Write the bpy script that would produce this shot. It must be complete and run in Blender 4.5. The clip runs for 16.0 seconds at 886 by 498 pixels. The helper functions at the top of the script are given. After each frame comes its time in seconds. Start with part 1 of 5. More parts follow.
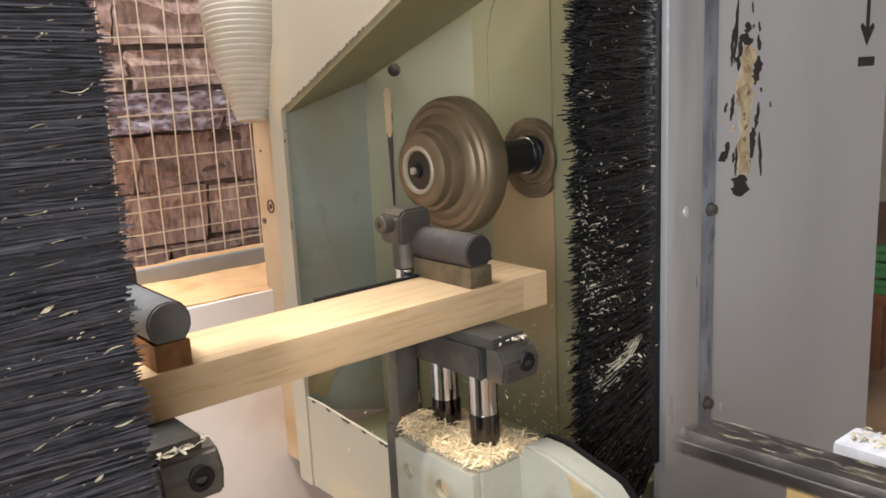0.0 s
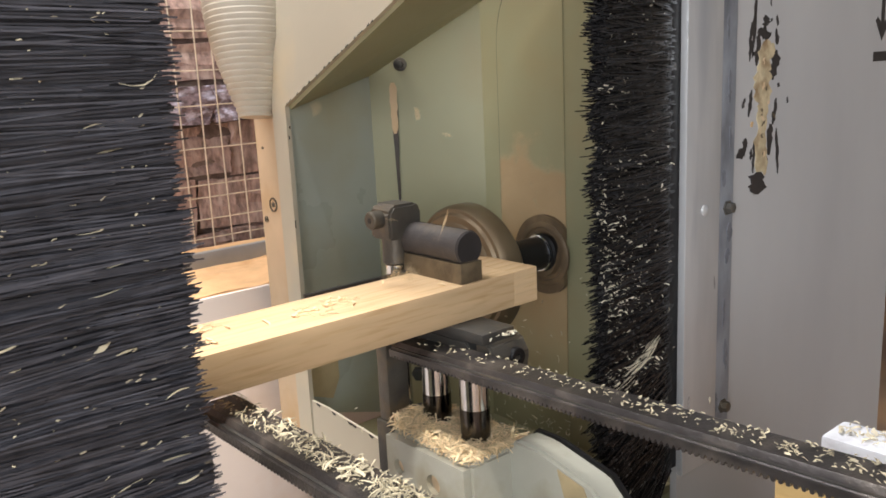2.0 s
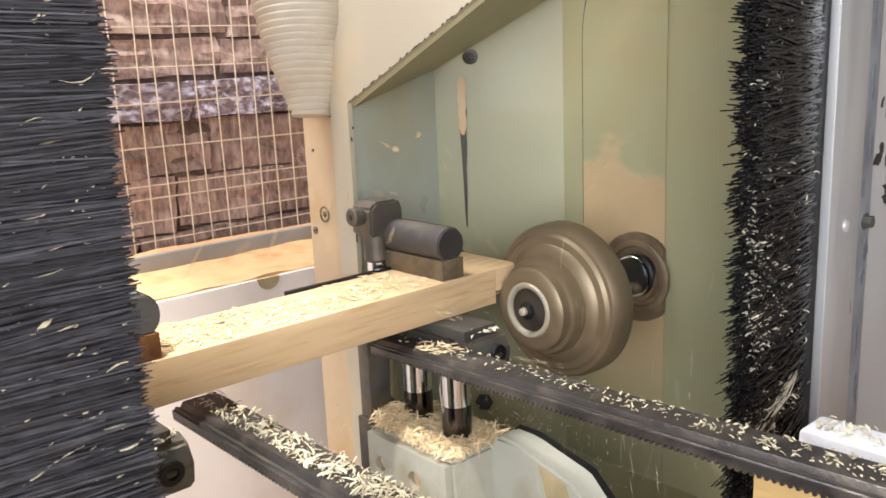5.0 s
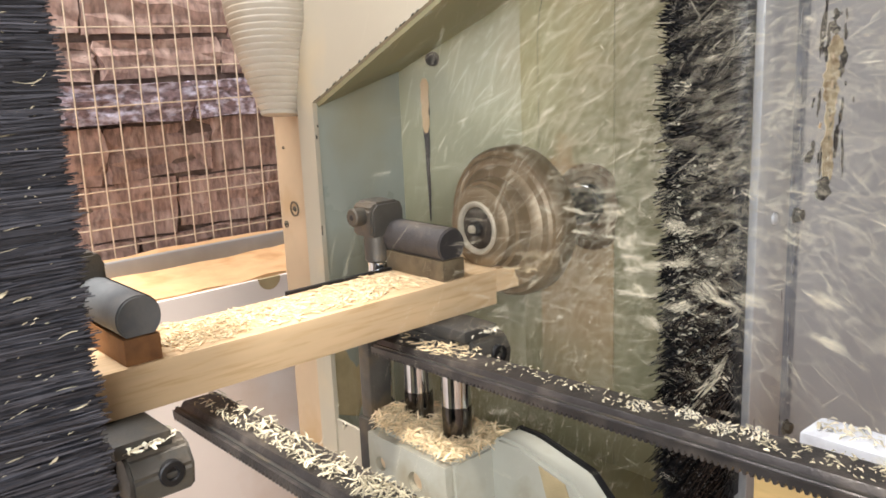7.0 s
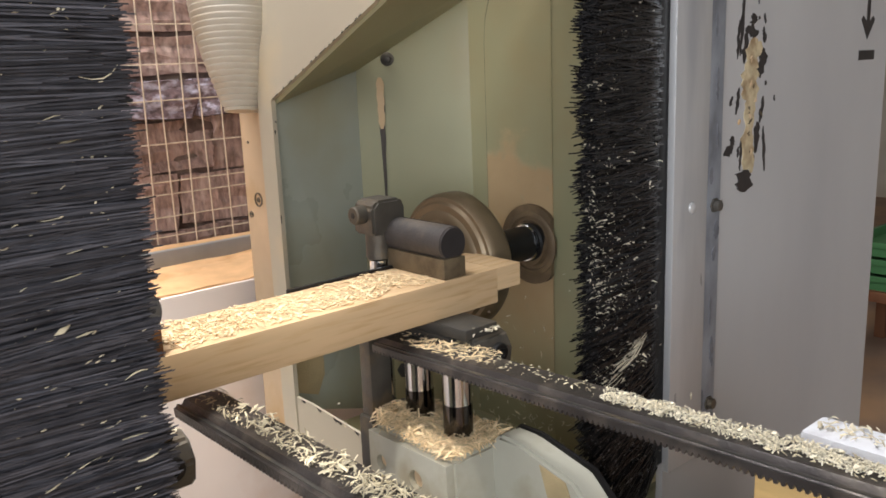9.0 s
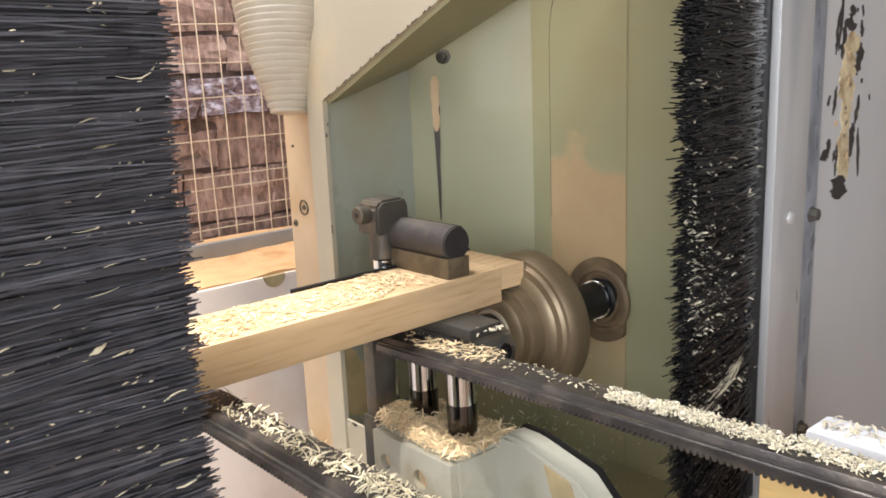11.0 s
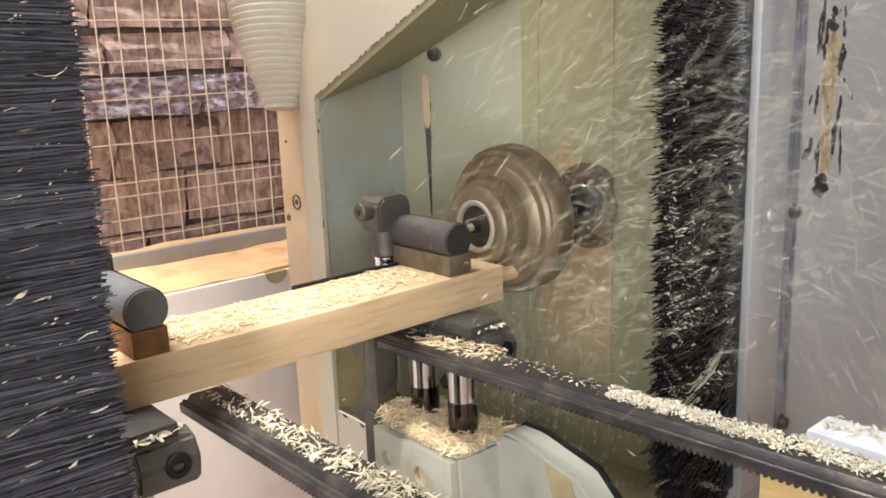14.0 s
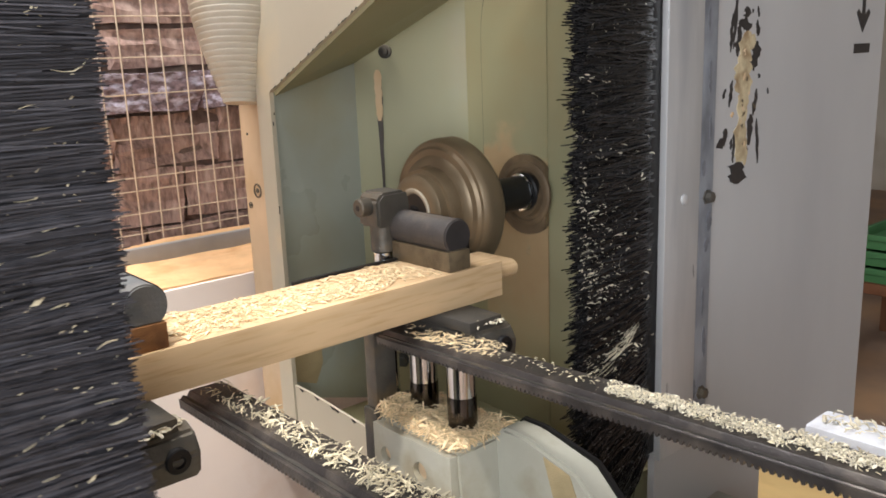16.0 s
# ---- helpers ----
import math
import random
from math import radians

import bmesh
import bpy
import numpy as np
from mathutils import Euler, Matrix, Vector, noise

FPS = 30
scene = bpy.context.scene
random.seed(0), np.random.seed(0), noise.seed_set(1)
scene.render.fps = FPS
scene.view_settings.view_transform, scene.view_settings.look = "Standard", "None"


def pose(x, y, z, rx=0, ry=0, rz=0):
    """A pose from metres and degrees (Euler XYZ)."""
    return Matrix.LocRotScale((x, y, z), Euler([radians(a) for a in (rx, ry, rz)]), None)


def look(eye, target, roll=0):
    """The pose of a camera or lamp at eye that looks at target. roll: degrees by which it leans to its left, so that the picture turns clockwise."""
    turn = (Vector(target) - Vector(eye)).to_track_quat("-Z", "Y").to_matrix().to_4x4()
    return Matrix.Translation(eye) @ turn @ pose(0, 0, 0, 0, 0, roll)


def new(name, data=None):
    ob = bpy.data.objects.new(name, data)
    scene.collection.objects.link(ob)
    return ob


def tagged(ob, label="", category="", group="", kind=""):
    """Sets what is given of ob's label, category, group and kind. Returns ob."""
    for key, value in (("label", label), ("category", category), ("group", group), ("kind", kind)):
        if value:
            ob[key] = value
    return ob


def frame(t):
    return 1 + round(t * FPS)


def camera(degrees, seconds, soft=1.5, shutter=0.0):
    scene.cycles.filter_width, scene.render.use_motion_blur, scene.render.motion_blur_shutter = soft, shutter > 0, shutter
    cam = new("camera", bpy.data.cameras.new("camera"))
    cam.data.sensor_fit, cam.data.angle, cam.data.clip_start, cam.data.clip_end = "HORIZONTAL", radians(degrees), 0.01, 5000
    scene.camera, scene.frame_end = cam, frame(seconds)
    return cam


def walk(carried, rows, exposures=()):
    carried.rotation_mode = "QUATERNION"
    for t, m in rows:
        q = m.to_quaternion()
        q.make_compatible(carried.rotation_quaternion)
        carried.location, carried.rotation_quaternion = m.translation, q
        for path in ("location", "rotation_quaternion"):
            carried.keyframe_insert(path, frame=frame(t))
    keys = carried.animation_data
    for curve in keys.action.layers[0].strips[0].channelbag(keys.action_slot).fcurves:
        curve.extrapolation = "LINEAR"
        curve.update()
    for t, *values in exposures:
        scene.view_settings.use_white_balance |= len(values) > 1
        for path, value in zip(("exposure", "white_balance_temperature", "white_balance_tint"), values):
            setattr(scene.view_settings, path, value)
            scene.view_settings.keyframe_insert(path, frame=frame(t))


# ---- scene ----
H = 1.2  # height of the lens above the floor; plan heights below are relative to it


def aim(yaw, pitch, roll):
    y, p = radians(yaw), radians(pitch)
    way = Vector((math.cos(y) * math.cos(p), math.sin(y) * math.cos(p), math.sin(p)))
    return look((0, 0, H), Vector((0, 0, H)) + way, roll)


YAW, PITCH, ROLL = 48.98, -12.47, -2.18
SWAY = [  # seconds, change of yaw, pitch and roll in degrees
    (0.0, 1.49, 0.53, -0.59), (0.5, 1.46, 0.54, -0.68), (1.0, 1.33, 0.33, -0.58), (1.5, 1.05, 0.16, -0.56),
    (2.0, 0.83, 0.21, -0.56), (2.5, 0.69, 0.08, -0.40), (3.0, 0.40, -0.01, -0.40), (3.5, -0.12, 0.06, -0.35),
    (4.0, -0.27, 0.04, -0.31), (4.2, -0.36, 0.05, -0.33), (5.2, -0.45, -0.10, -0.30), (6.3, -0.44, -0.20, -0.26),
    (6.5, -0.45, -0.17, -0.22), (7.0, -0.39, -0.03, -0.19), (7.5, -0.13, -0.03, -0.26), (8.0, -0.04, -0.17, -0.25),
    (8.5, -0.08, -0.06, -0.10), (9.0, -0.30, -0.14, -0.08), (9.2, -0.30, -0.14, -0.08), (10.2, -0.15, -0.15, -0.15),
    (11.3, 0.0, -0.12, -0.25), (11.5, 0.06, -0.06, -0.2), (12.0, 0.1, 0.01, -0.04), (12.5, 0, 0, 0), (13.0, 0.03, -0.02, 0.09),
    (13.5, 0.07, -0.19, 0.12), (14.0, 0.1, -0.33, 0.1), (14.5, 0.11, -0.45, 0.1), (15.0, 0.08, -0.58, 0.08),
    (15.5, 0.02, -0.56, 0.06), (16.0, 0.05, -0.63, 0.0)]
cam = camera(55.32, 16.0, soft=1.7, shutter=0.5)
walk(cam, [(t, aim(YAW + a, PITCH + b, ROLL + c)) for t, a, b, c in SWAY],
     [(0.0, -0.12), (1.5, -0.1), (2.5, 0.05), (3.5, 0.36), (4.2, 0.45), (6.3, 0.10), (6.8, 0.20), (7.5, 0.17), (8.0, -0.03), (8.5, -0.14), (9.2, -0.20), (11.3, 0.28), (12.5, 0.31), (13.5, 0.25), (14.5, 0.04), (15.5, -0.10), (16.0, -0.08)])

# the cutting head: seconds, travel along y, height of its spindle
HEAD = [
    (0.0, .233, .114), (0.5, .223, .077), (1.0, .212, .041), (1.5, .200, .004), (2.0, .193, -.027), (2.5, .176, -.059),
    (3.0, .141, -.078), (3.5, .100, -.079), (4.0, .058, -.077), (4.2, .041, -.074), (4.5, .022, -.062), (5.0, .003, -.034),
    (5.5, .0, .003), (6.0, .016, .032), (6.3, .027, .042), (6.5, .042, .048), (7.0, .081, .049), (7.5, .121, .049),
    (8.0, .159, .041), (8.5, .186, .009), (9.0, .186, -.017), (9.2, .186, -.028), (9.7, .172, -.060), (10.2, .138, -.078),
    (10.7, .097, -.079), (11.3, .043, -.072), (11.5, .027, -.064), (12.0, .003, -.036), (12.5, 0, 0), (13.0, .021, .031),
    (13.5, .056, .045), (14.0, .095, .044), (14.5, .136, .043), (15.0, .170, .018), (15.5, .185, -.013), (15.7, .192, .004), (16.0, .204, .042)]
# the other head, of which the brush shows: seconds, travel along y
NEAR = [
    (0.0, .033), (0.5, 0), (1.0, -.028), (1.5, -.058), (2.0, -.085), (2.5, -.117), (3.0, -.132), (3.5, -.125), (4.0, -.103),
    (4.2, -.088), (4.7, -.054), (5.2, -.010), (5.7, .030), (6.3, .050), (6.5, .058), (7.0, .060), (7.5, .038), (8.0, .004),
    (8.5, -.035), (9.0, -.054), (9.2, -.062), (9.7, -.100), (10.2, -.130), (10.7, -.118), (11.3, -.080), (11.5, -.068), (12.0, -.035),
    (12.5, 0), (13.0, .028), (13.5, .041), (14.0, .035), (14.5, .010), (15.0, -.025), (15.5, -.060), (16.0, 0)]

# ---- light ----
world = bpy.data.worlds.new("sky")
scene.world = world
world.use_nodes = True
wn = world.node_tree
sky = wn.nodes.new("ShaderNodeTexSky")
sky.sky_type, sky.sun_disc, sky.sun_elevation, sky.sun_rotation = "NISHITA", False, radians(68), radians(240.9)
wn.links.new(sky.outputs[0], wn.nodes["Background"].inputs[0])
wn.nodes["Background"].inputs[1].default_value = 0.10


def area(name, eye, target, sx, sy, watts, colour):
    data = bpy.data.lights.new(name, "AREA")
    data.shape, data.size, data.size_y, data.energy, data.color = "RECTANGLE", sx, sy, watts, colour
    ob = new(name, data)
    ob.matrix_world = look(eye, target)
    return ob


# unseen lamp added overhead to brighten the plank and bench
area("roof_light", (0.05, 1.25, 3.38), (0.25, 0.95, 1.0), 1.1, 1.1, 86, (0.985, 0.965, 0.98))
# unseen fill lamp added inside the room, front left, for hood and brushes
area("gate_light", (-2.85, -2.05, 2.0), (0.5, 0.6, 0.9), 4.0, 2.4, 245, (0.90, 0.945, 1.03))


sun = new("sun", bpy.data.lights.new("sun", "SUN"))
sun.data.energy, sun.data.angle, sun.data.color = 5.0, radians(4), (1.0, 0.965, 0.95)
sun.matrix_world = look((-0.9, -0.5, 2.6), (0, 0, 0))


# ---- materials ----
def lin(c):
    return tuple((v / 255 / 12.92) if v / 255 <= 0.04045 else ((v / 255 + 0.055) / 1.055) ** 2.4 for v in c)


def mat(name, rgb, rough=0.5, metal=0.0, scale=40, vary=0.18, bump=0.1, stain=None, stain_scale=7, amount=0.5, stretch=(1, 1, 1), detail=400, rand=0.0, coat=0.0, isle=0.0):
    """A surface with grain, a coarser variation, and stains of another colour."""
    m = bpy.data.materials.new(name)
    m.use_nodes = True
    nt = m.node_tree
    n, l = nt.nodes, nt.links
    b = n["Principled BSDF"]
    b.inputs["Metallic"].default_value = metal
    b.inputs["Coat Weight"].default_value = coat
    co = n.new("ShaderNodeTexCoord")
    mp = n.new("ShaderNodeMapping")
    mp.inputs["Scale"].default_value = stretch
    l.new(co.outputs["Object"], mp.inputs[0])
    if rand:  # no two pieces share a pattern
        shift = n.new("ShaderNodeVectorMath")
        shift.operation = "MULTIPLY"
        shift.inputs[1].default_value = (37.0, 23.0, 51.0)
        who = n.new("ShaderNodeObjectInfo")
        l.new(who.outputs["Random"], shift.inputs[0])
        l.new(shift.outputs[0], mp.inputs["Location"])

    def tex(s, d=4):
        t = n.new("ShaderNodeTexNoise")
        t.inputs["Scale"].default_value, t.inputs["Detail"].default_value = s, d
        l.new(mp.outputs[0], t.inputs[0])
        return t.outputs[0]

    def mix(fac, a, c, kind="MIX"):
        x = n.new("ShaderNodeMix")
        x.data_type, x.blend_type = "RGBA", kind
        for sock, v in ((x.inputs[0], fac), (x.inputs[6], a), (x.inputs[7], c)):
            if hasattr(v, "is_output"):
                l.new(v, sock)
            else:
                sock.default_value = v
        return x.outputs[2]

    def ramp(v, lo, hi):
        r = n.new("ShaderNodeMapRange")
        r.inputs[1].default_value, r.inputs[2].default_value = lo, hi
        l.new(v, r.inputs[0])
        return r.outputs[0]

    c = lin(rgb)
    dark = tuple(v * (1 - vary) for v in c) + (1,)
    light = tuple(min(1, v * (1 + vary)) for v in c) + (1,)
    col = mix(ramp(tex(scale), 0.3, 0.7), dark, light)
    if stain:
        s = ramp(tex(stain_scale, 6), 0.62 - amount * 0.3, 0.72)
        col = mix(s, col, lin(stain) + (1,))
    if rand:
        info = n.new("ShaderNodeObjectInfo")
        lo, hi = tuple([1 - rand] * 3) + (1,), tuple([1 + rand] * 3) + (1,)
        col = mix(1.0, col, mix(info.outputs["Random"], lo, hi), "MULTIPLY")
    if isle:
        geo = n.new("ShaderNodeNewGeometry")
        lo, hi = tuple([1 - isle] * 3) + (1,), tuple([1 + isle] * 3) + (1,)
        col = mix(1.0, col, mix(geo.outputs["Random Per Island"], lo, hi), "MULTIPLY")
    l.new(col, b.inputs["Base Color"])
    rr = n.new("ShaderNodeMapRange")
    rr.inputs[3].default_value, rr.inputs[4].default_value = max(0.03, rough - 0.12), min(1, rough + 0.12)
    l.new(tex(scale * 1.7), rr.inputs[0])
    l.new(rr.outputs[0], b.inputs["Roughness"])
    if bump:
        bp = n.new("ShaderNodeBump")
        bp.inputs["Strength"].default_value, bp.inputs["Distance"].default_value = bump, 0.002
        l.new(tex(detail, 5), bp.inputs["Height"])
        l.new(bp.outputs[0], b.inputs["Normal"])
    return m


def wood_mat(name, rgb, dark, scale=9.0):
    m = mat(name, rgb, 0.55, 0, 6, 0.1, 0.12, dark, 14, 0.35, (1, 14, 14), 120)
    return m


M_PLANK = wood_mat("pale_wood", (204, 174, 134), (186, 152, 108))
M_SHAV = mat("fresh_shaving", (222, 199, 158), 0.75, 0, 60, 0.15, 0.1, rand=0.12, isle=0.28)
# darker chrome, a dark reflection put into the colour
M_DARK_REFL = mat("chrome_dark_reflection", (92, 90, 90), 0.16, 1.0, 20, 0.06, 0.02)
M_OLDCHIP = mat("old_chip", (192, 180, 150), 0.8, 0, 60, 0.2, 0.1, isle=0.4)
M_CHIP = mat("shaving", (222, 212, 186), 0.7, 0, 60, 0.15, 0.1, rand=0.1, isle=0.28)
M_GREEN = mat("grey_green_paint", (151, 147, 114), 0.46, 0, 5, 0.06, 0.05, (154, 140, 102), 4, 0.45, coat=0.08)
M_BLUISH = mat("pale_blue_green_paint", (166, 170, 157), 0.28, 0, 5, 0.06, 0.04, (160, 156, 132), 6, 0.45, coat=0.2)
M_CREAM = mat("cream_paint", (188, 178, 156), 0.5, 0, 6, 0.05, 0.05, (206, 186, 150), 6, 0.3)
M_TAN = mat("dusty_board", (206, 180, 146), 0.75, 0, 10, 0.1, 0.15, (190, 156, 112), 9, 0.4)
M_DUST = mat("wood_dust_film", (184, 164, 124), 0.9, 0, 22, 0.12, 0.5, (156, 141, 104), 16, 0.5)
M_PANEL = mat("light_grey_panel", (182, 180, 177), 0.34, 0, 3, 0.04, 0.03, (170, 168, 166), 3, 0.4, (1, 1, 0.35), coat=0.15)
M_ALU = mat("aluminium", (206, 205, 203), 0.32, 0.45, 30, 0.08, 0.1, (168, 170, 174), 14, 0.3, (1, 1, 0.15), 300)
M_ALUD = mat("dull_aluminium", (156, 160, 166), 0.42, 0.3, 30, 0.1, 0.1, (96, 97, 102), 24, 0.62, (1, 1, 0.45), 300)
M_STEEL = mat("dusty_steel", (98, 94, 87), 0.45, 0.55, 24, 0.25, 0.3, (124, 108, 84), 22, 0.5)
M_CUT = mat("spinning_steel", (132, 115, 90), 0.42, 0.5, 20, 0.12, 0.06, (106, 90, 68), 16, 0.45)
M_RING = mat("bright_steel", (174, 163, 142), 0.4, 0.3, 30, 0.08, 0.02)
M_BLACK = mat("black_oxide", (34, 33, 33), 0.42, 0.4, 40, 0.2, 0.1)
M_CHROME = mat("chrome", (225, 228, 230), 0.13, 1.0, 20, 0.04, 0.02)
M_RUBBER = mat("dark_rubber", (66, 61, 58), 0.62, 0, 60, 0.16, 0.3, (108, 97, 84), 26, 0.45)
M_RUBEND = mat("cut_rubber", (48, 45, 44), 0.45, 0, 60, 0.15, 0.15)
M_RUBGREY = mat("grey_rubber", (96, 98, 98), 0.6, 0, 60, 0.12, 0.2, (120, 116, 110), 20, 0.3)
M_BLOCK = mat("worn_bronze_block", (112, 98, 76), 0.5, 0.3, 30, 0.25, 0.3, (66, 56, 44), 34, 0.6)
M_BLOCK2 = mat("brown_wood_block", (142, 98, 56), 0.6, 0, 30, 0.2, 0.25, (98, 62, 34), 30, 0.5)
M_CAST = mat("painted_casting", (170, 168, 153), 0.38, 0, 9, 0.08, 0.25, (140, 130, 104), 12, 0.5, detail=120)
M_DARKST = mat("dark_steel", (74, 72, 68), 0.5, 0.5, 22, 0.2, 0.2, (108, 98, 82), 20, 0.4)
M_RAIL = mat("blackened_rack", (66, 62, 60), 0.36, 0.5, 30, 0.25, 0.25, (108, 100, 92), 26, 0.45)
M_BRIST = mat("black_bristle", (70, 69, 73), 0.32, 0, 80, 0.25, 0.0, isle=0.6)
M_BRISTC = mat("coarse_black_bristle", (40, 39, 39), 0.24, 0, 80, 0.25, 0.0, isle=0.8)
M_BRICK = mat("rough_brick", (158, 130, 118), 0.88, 0, 22, 0.42, 1.0, (192, 166, 152), 9, 0.32, (1, 0.4, 0.16), detail=34, rand=0.10)
M_PURPLE = mat("chalky_block", (130, 110, 112), 0.8, 0, 16, 0.5, 1.0, (226, 220, 236), 9, 0.48, (1.3, 1, 0.55), detail=26, rand=0.08)
M_MORTAR = mat("mortar", (96, 78, 70), 0.95, 0, 40, 0.35, 0.8, (140, 122, 108), 18, 0.35)
M_WIRE = mat("dusty_wire", (212, 192, 166), 0.6, 0.2, 60, 0.15, 0.1)
M_BENCH = mat("white_washed_bench", (236, 222, 210), 0.6, 0, 8, 0.04, 0.1, (222, 196, 172), 5, 0.3)
M_SAW = mat("sawdust", (216, 172, 124), 0.95, 0, 30, 0.1, 0.6, (196, 148, 98), 20, 0.4, detail=160)
M_GREY = mat("grey_bar", (150, 150, 148), 0.5, 0.3, 20, 0.1, 0.1)
M_HOSE = mat("grey_hose", (200, 190, 172), 0.5, 0, 12, 0.05, 0.05, (176, 160, 134), 7, 0.3)
M_CARD = mat("raw_board", (206, 172, 112), 0.7, 0, 12, 0.1, 0.2, (184, 148, 92), 14, 0.4, (1, 6, 6))
M_FOAM = mat("white_foam", (236, 238, 242), 0.55, 0, 30, 0.04, 0.3, (206, 206, 210), 30, 0.3)
M_FLOOR = mat("concrete_floor", (150, 124, 104), 0.85, 0, 5, 0.12, 0.3, (178, 142, 108), 3, 0.5, detail=90)
M_WALL = mat("plaster", (196, 186, 170), 0.85, 0, 3, 0.08, 0.2, (176, 158, 136), 2, 0.4)
M_ROOF = mat("roof_sheet", (150, 150, 150), 0.6, 0.2, 3, 0.08, 0.05)
M_CRATE = mat("green_plastic", (72, 118, 74), 0.5, 0, 10, 0.12, 0.05)
M_STOOL = mat("brown_stool_wood", (120, 78, 52), 0.6, 0, 12, 0.15, 0.1)
M_INK = mat("black_print", (52, 48, 46), 0.5, 0, 40, 0.1, 0.0)
M_FLANGE = mat("dust_brown_steel", (116, 98, 76), 0.55, 0.3, 24, 0.2, 0.25, (150, 126, 94), 22, 0.4)
# dark colour that stands for the shade inside the slot
M_SLOT = mat("slot_shade", (72, 64, 56), 0.6, 0.1, 30, 0.3, 0.2, (38, 34, 32), 30, 0.5)
M_WASHER = mat("dark_brown_steel", (62, 54, 46), 0.5, 0.4, 40, 0.15, 0.05)
M_SMUDGE = mat("oily_smudge", (112, 113, 118), 0.5, 0.1, 60, 0.3, 0.1)
M_PEEL = mat("torn_paper", (188, 172, 138), 0.85, 0, 60, 0.2, 0.4, (138, 112, 80), 46, 0.55)


def dusty_paint():
    """The green paint, caked with tan dust below a ragged edge."""
    m = M_GREEN.copy()
    m.name = "dusty_green_paint"
    nt = m.node_tree
    n, l = nt.nodes, nt.links
    b = n["Principled BSDF"]
    clean = b.inputs["Base Color"].links[0].from_socket
    co = n.new("ShaderNodeTexCoord")
    sep = n.new("ShaderNodeSeparateXYZ")
    l.new(co.outputs["Object"], sep.inputs[0])
    big, fine = n.new("ShaderNodeTexNoise"), n.new("ShaderNodeTexNoise")
    for t, sc in ((big, 14), (fine, 60)):
        t.inputs["Scale"].default_value, t.inputs["Detail"].default_value = sc, 6
        l.new(co.outputs["Object"], t.inputs[0])

    def calc(op, a, c):
        x = n.new("ShaderNodeMath")
        x.operation = op
        for sock, v in zip(x.inputs, (a, c)):
            if hasattr(v, "is_output"):
                l.new(v, sock)
            else:
                sock.default_value = v
        return x.outputs[0]

    def span(v, a, c):
        r = n.new("ShaderNodeMapRange")
        r.interpolation_type = "SMOOTHSTEP"
        r.inputs[1].default_value, r.inputs[2].default_value = a, c
        l.new(v, r.inputs[0])
        return r.outputs[0]
    edge = calc("ADD", sep.outputs["Z"], calc("MULTIPLY", calc("SUBTRACT", big.outputs[0], 0.5), 0.16))
    top = calc("SUBTRACT", 1.0, span(edge, 0.474, 0.500))
    low = span(edge, 0.10, 0.30)
    cake = calc("MULTIPLY", calc("MULTIPLY", top, low), span(fine.outputs[0], 0.12, 0.38))
    tan = n.new("ShaderNodeMix")
    tan.data_type = "RGBA"
    tan.inputs[6].default_value, tan.inputs[7].default_value = lin((190, 163, 124)) + (1,), lin((166, 140, 102)) + (1,)
    l.new(big.outputs[0], tan.inputs[0])
    mx = n.new("ShaderNodeMix")
    mx.data_type = "RGBA"
    l.new(cake, mx.inputs[0])
    l.new(clean, mx.inputs[6])
    l.new(tan.outputs[2], mx.inputs[7])
    l.new(mx.outputs[2], b.inputs["Base Color"])
    clean_rough = b.inputs["Roughness"].links[0].from_socket
    l.new(calc("MAXIMUM", clean_rough, calc("MULTIPLY", cake, 0.9)), b.inputs["Roughness"])
    bp = n.new("ShaderNodeBump")
    bp.inputs["Strength"].default_value, bp.inputs["Distance"].default_value = 0.5, 0.004
    l.new(calc("MULTIPLY", cake, calc("ADD", big.outputs[0], calc("MULTIPLY", fine.outputs[0], 0.4))), bp.inputs["Height"])
    l.new(bp.outputs[0], b.inputs["Normal"])
    b.inputs["Coat Weight"].default_value = 0.05
    return m


M_DUSTY = dusty_paint()


# ---- mesh helpers ----
PLACE = {}


def box(bm, a, b, bevel=0.0, turn=None):
    """A box from corner a to corner b, its edges rounded."""
    a, b = Vector(a), Vector(b)
    lo = Vector((min(a.x, b.x), min(a.y, b.y), min(a.z, b.z)))
    hi = Vector((max(a.x, b.x), max(a.y, b.y), max(a.z, b.z)))
    m = Matrix.Translation((lo + hi) / 2) @ (turn or Matrix()) @ Matrix.Diagonal((*(hi - lo), 1))
    vs = bmesh.ops.create_cube(bm, size=1, matrix=m)["verts"]
    if bevel:
        es = list({e for v in vs for e in v.link_edges})
        bmesh.ops.bevel(bm, geom=es, offset=bevel, segments=2, affect="EDGES", profile=0.6)
    return bm


def lathe(bm, start, axis, profile, seg=40, closed=True):
    """A turned body: profile is (distance along axis, radius)."""
    start, axis = Vector(start), Vector(axis).normalized()
    q = axis.to_track_quat("Z", "Y")
    rings = []
    for d, r in profile:
        rings.append([bm.verts.new(start + q @ Vector((r * math.cos(k * math.tau / seg), r * math.sin(k * math.tau / seg), d))) for k in range(seg)])
    for p, s in zip(rings, rings[1:]):
        for k in range(seg):
            bm.faces.new((p[k], p[(k + 1) % seg], s[(k + 1) % seg], s[k]))
    if closed:
        bm.faces.new(rings[0][::-1])
        bm.faces.new(rings[-1])
    return bm


def rod(bm, a, b, r, seg=28, ch=0.0015):
    a, b = Vector(a), Vector(b)
    d = (b - a).length
    ch = min(ch, r * 0.4)
    return lathe(bm, a, b - a, [(0, r - ch), (ch, r), (d - ch, r), (d, r - ch)], seg)


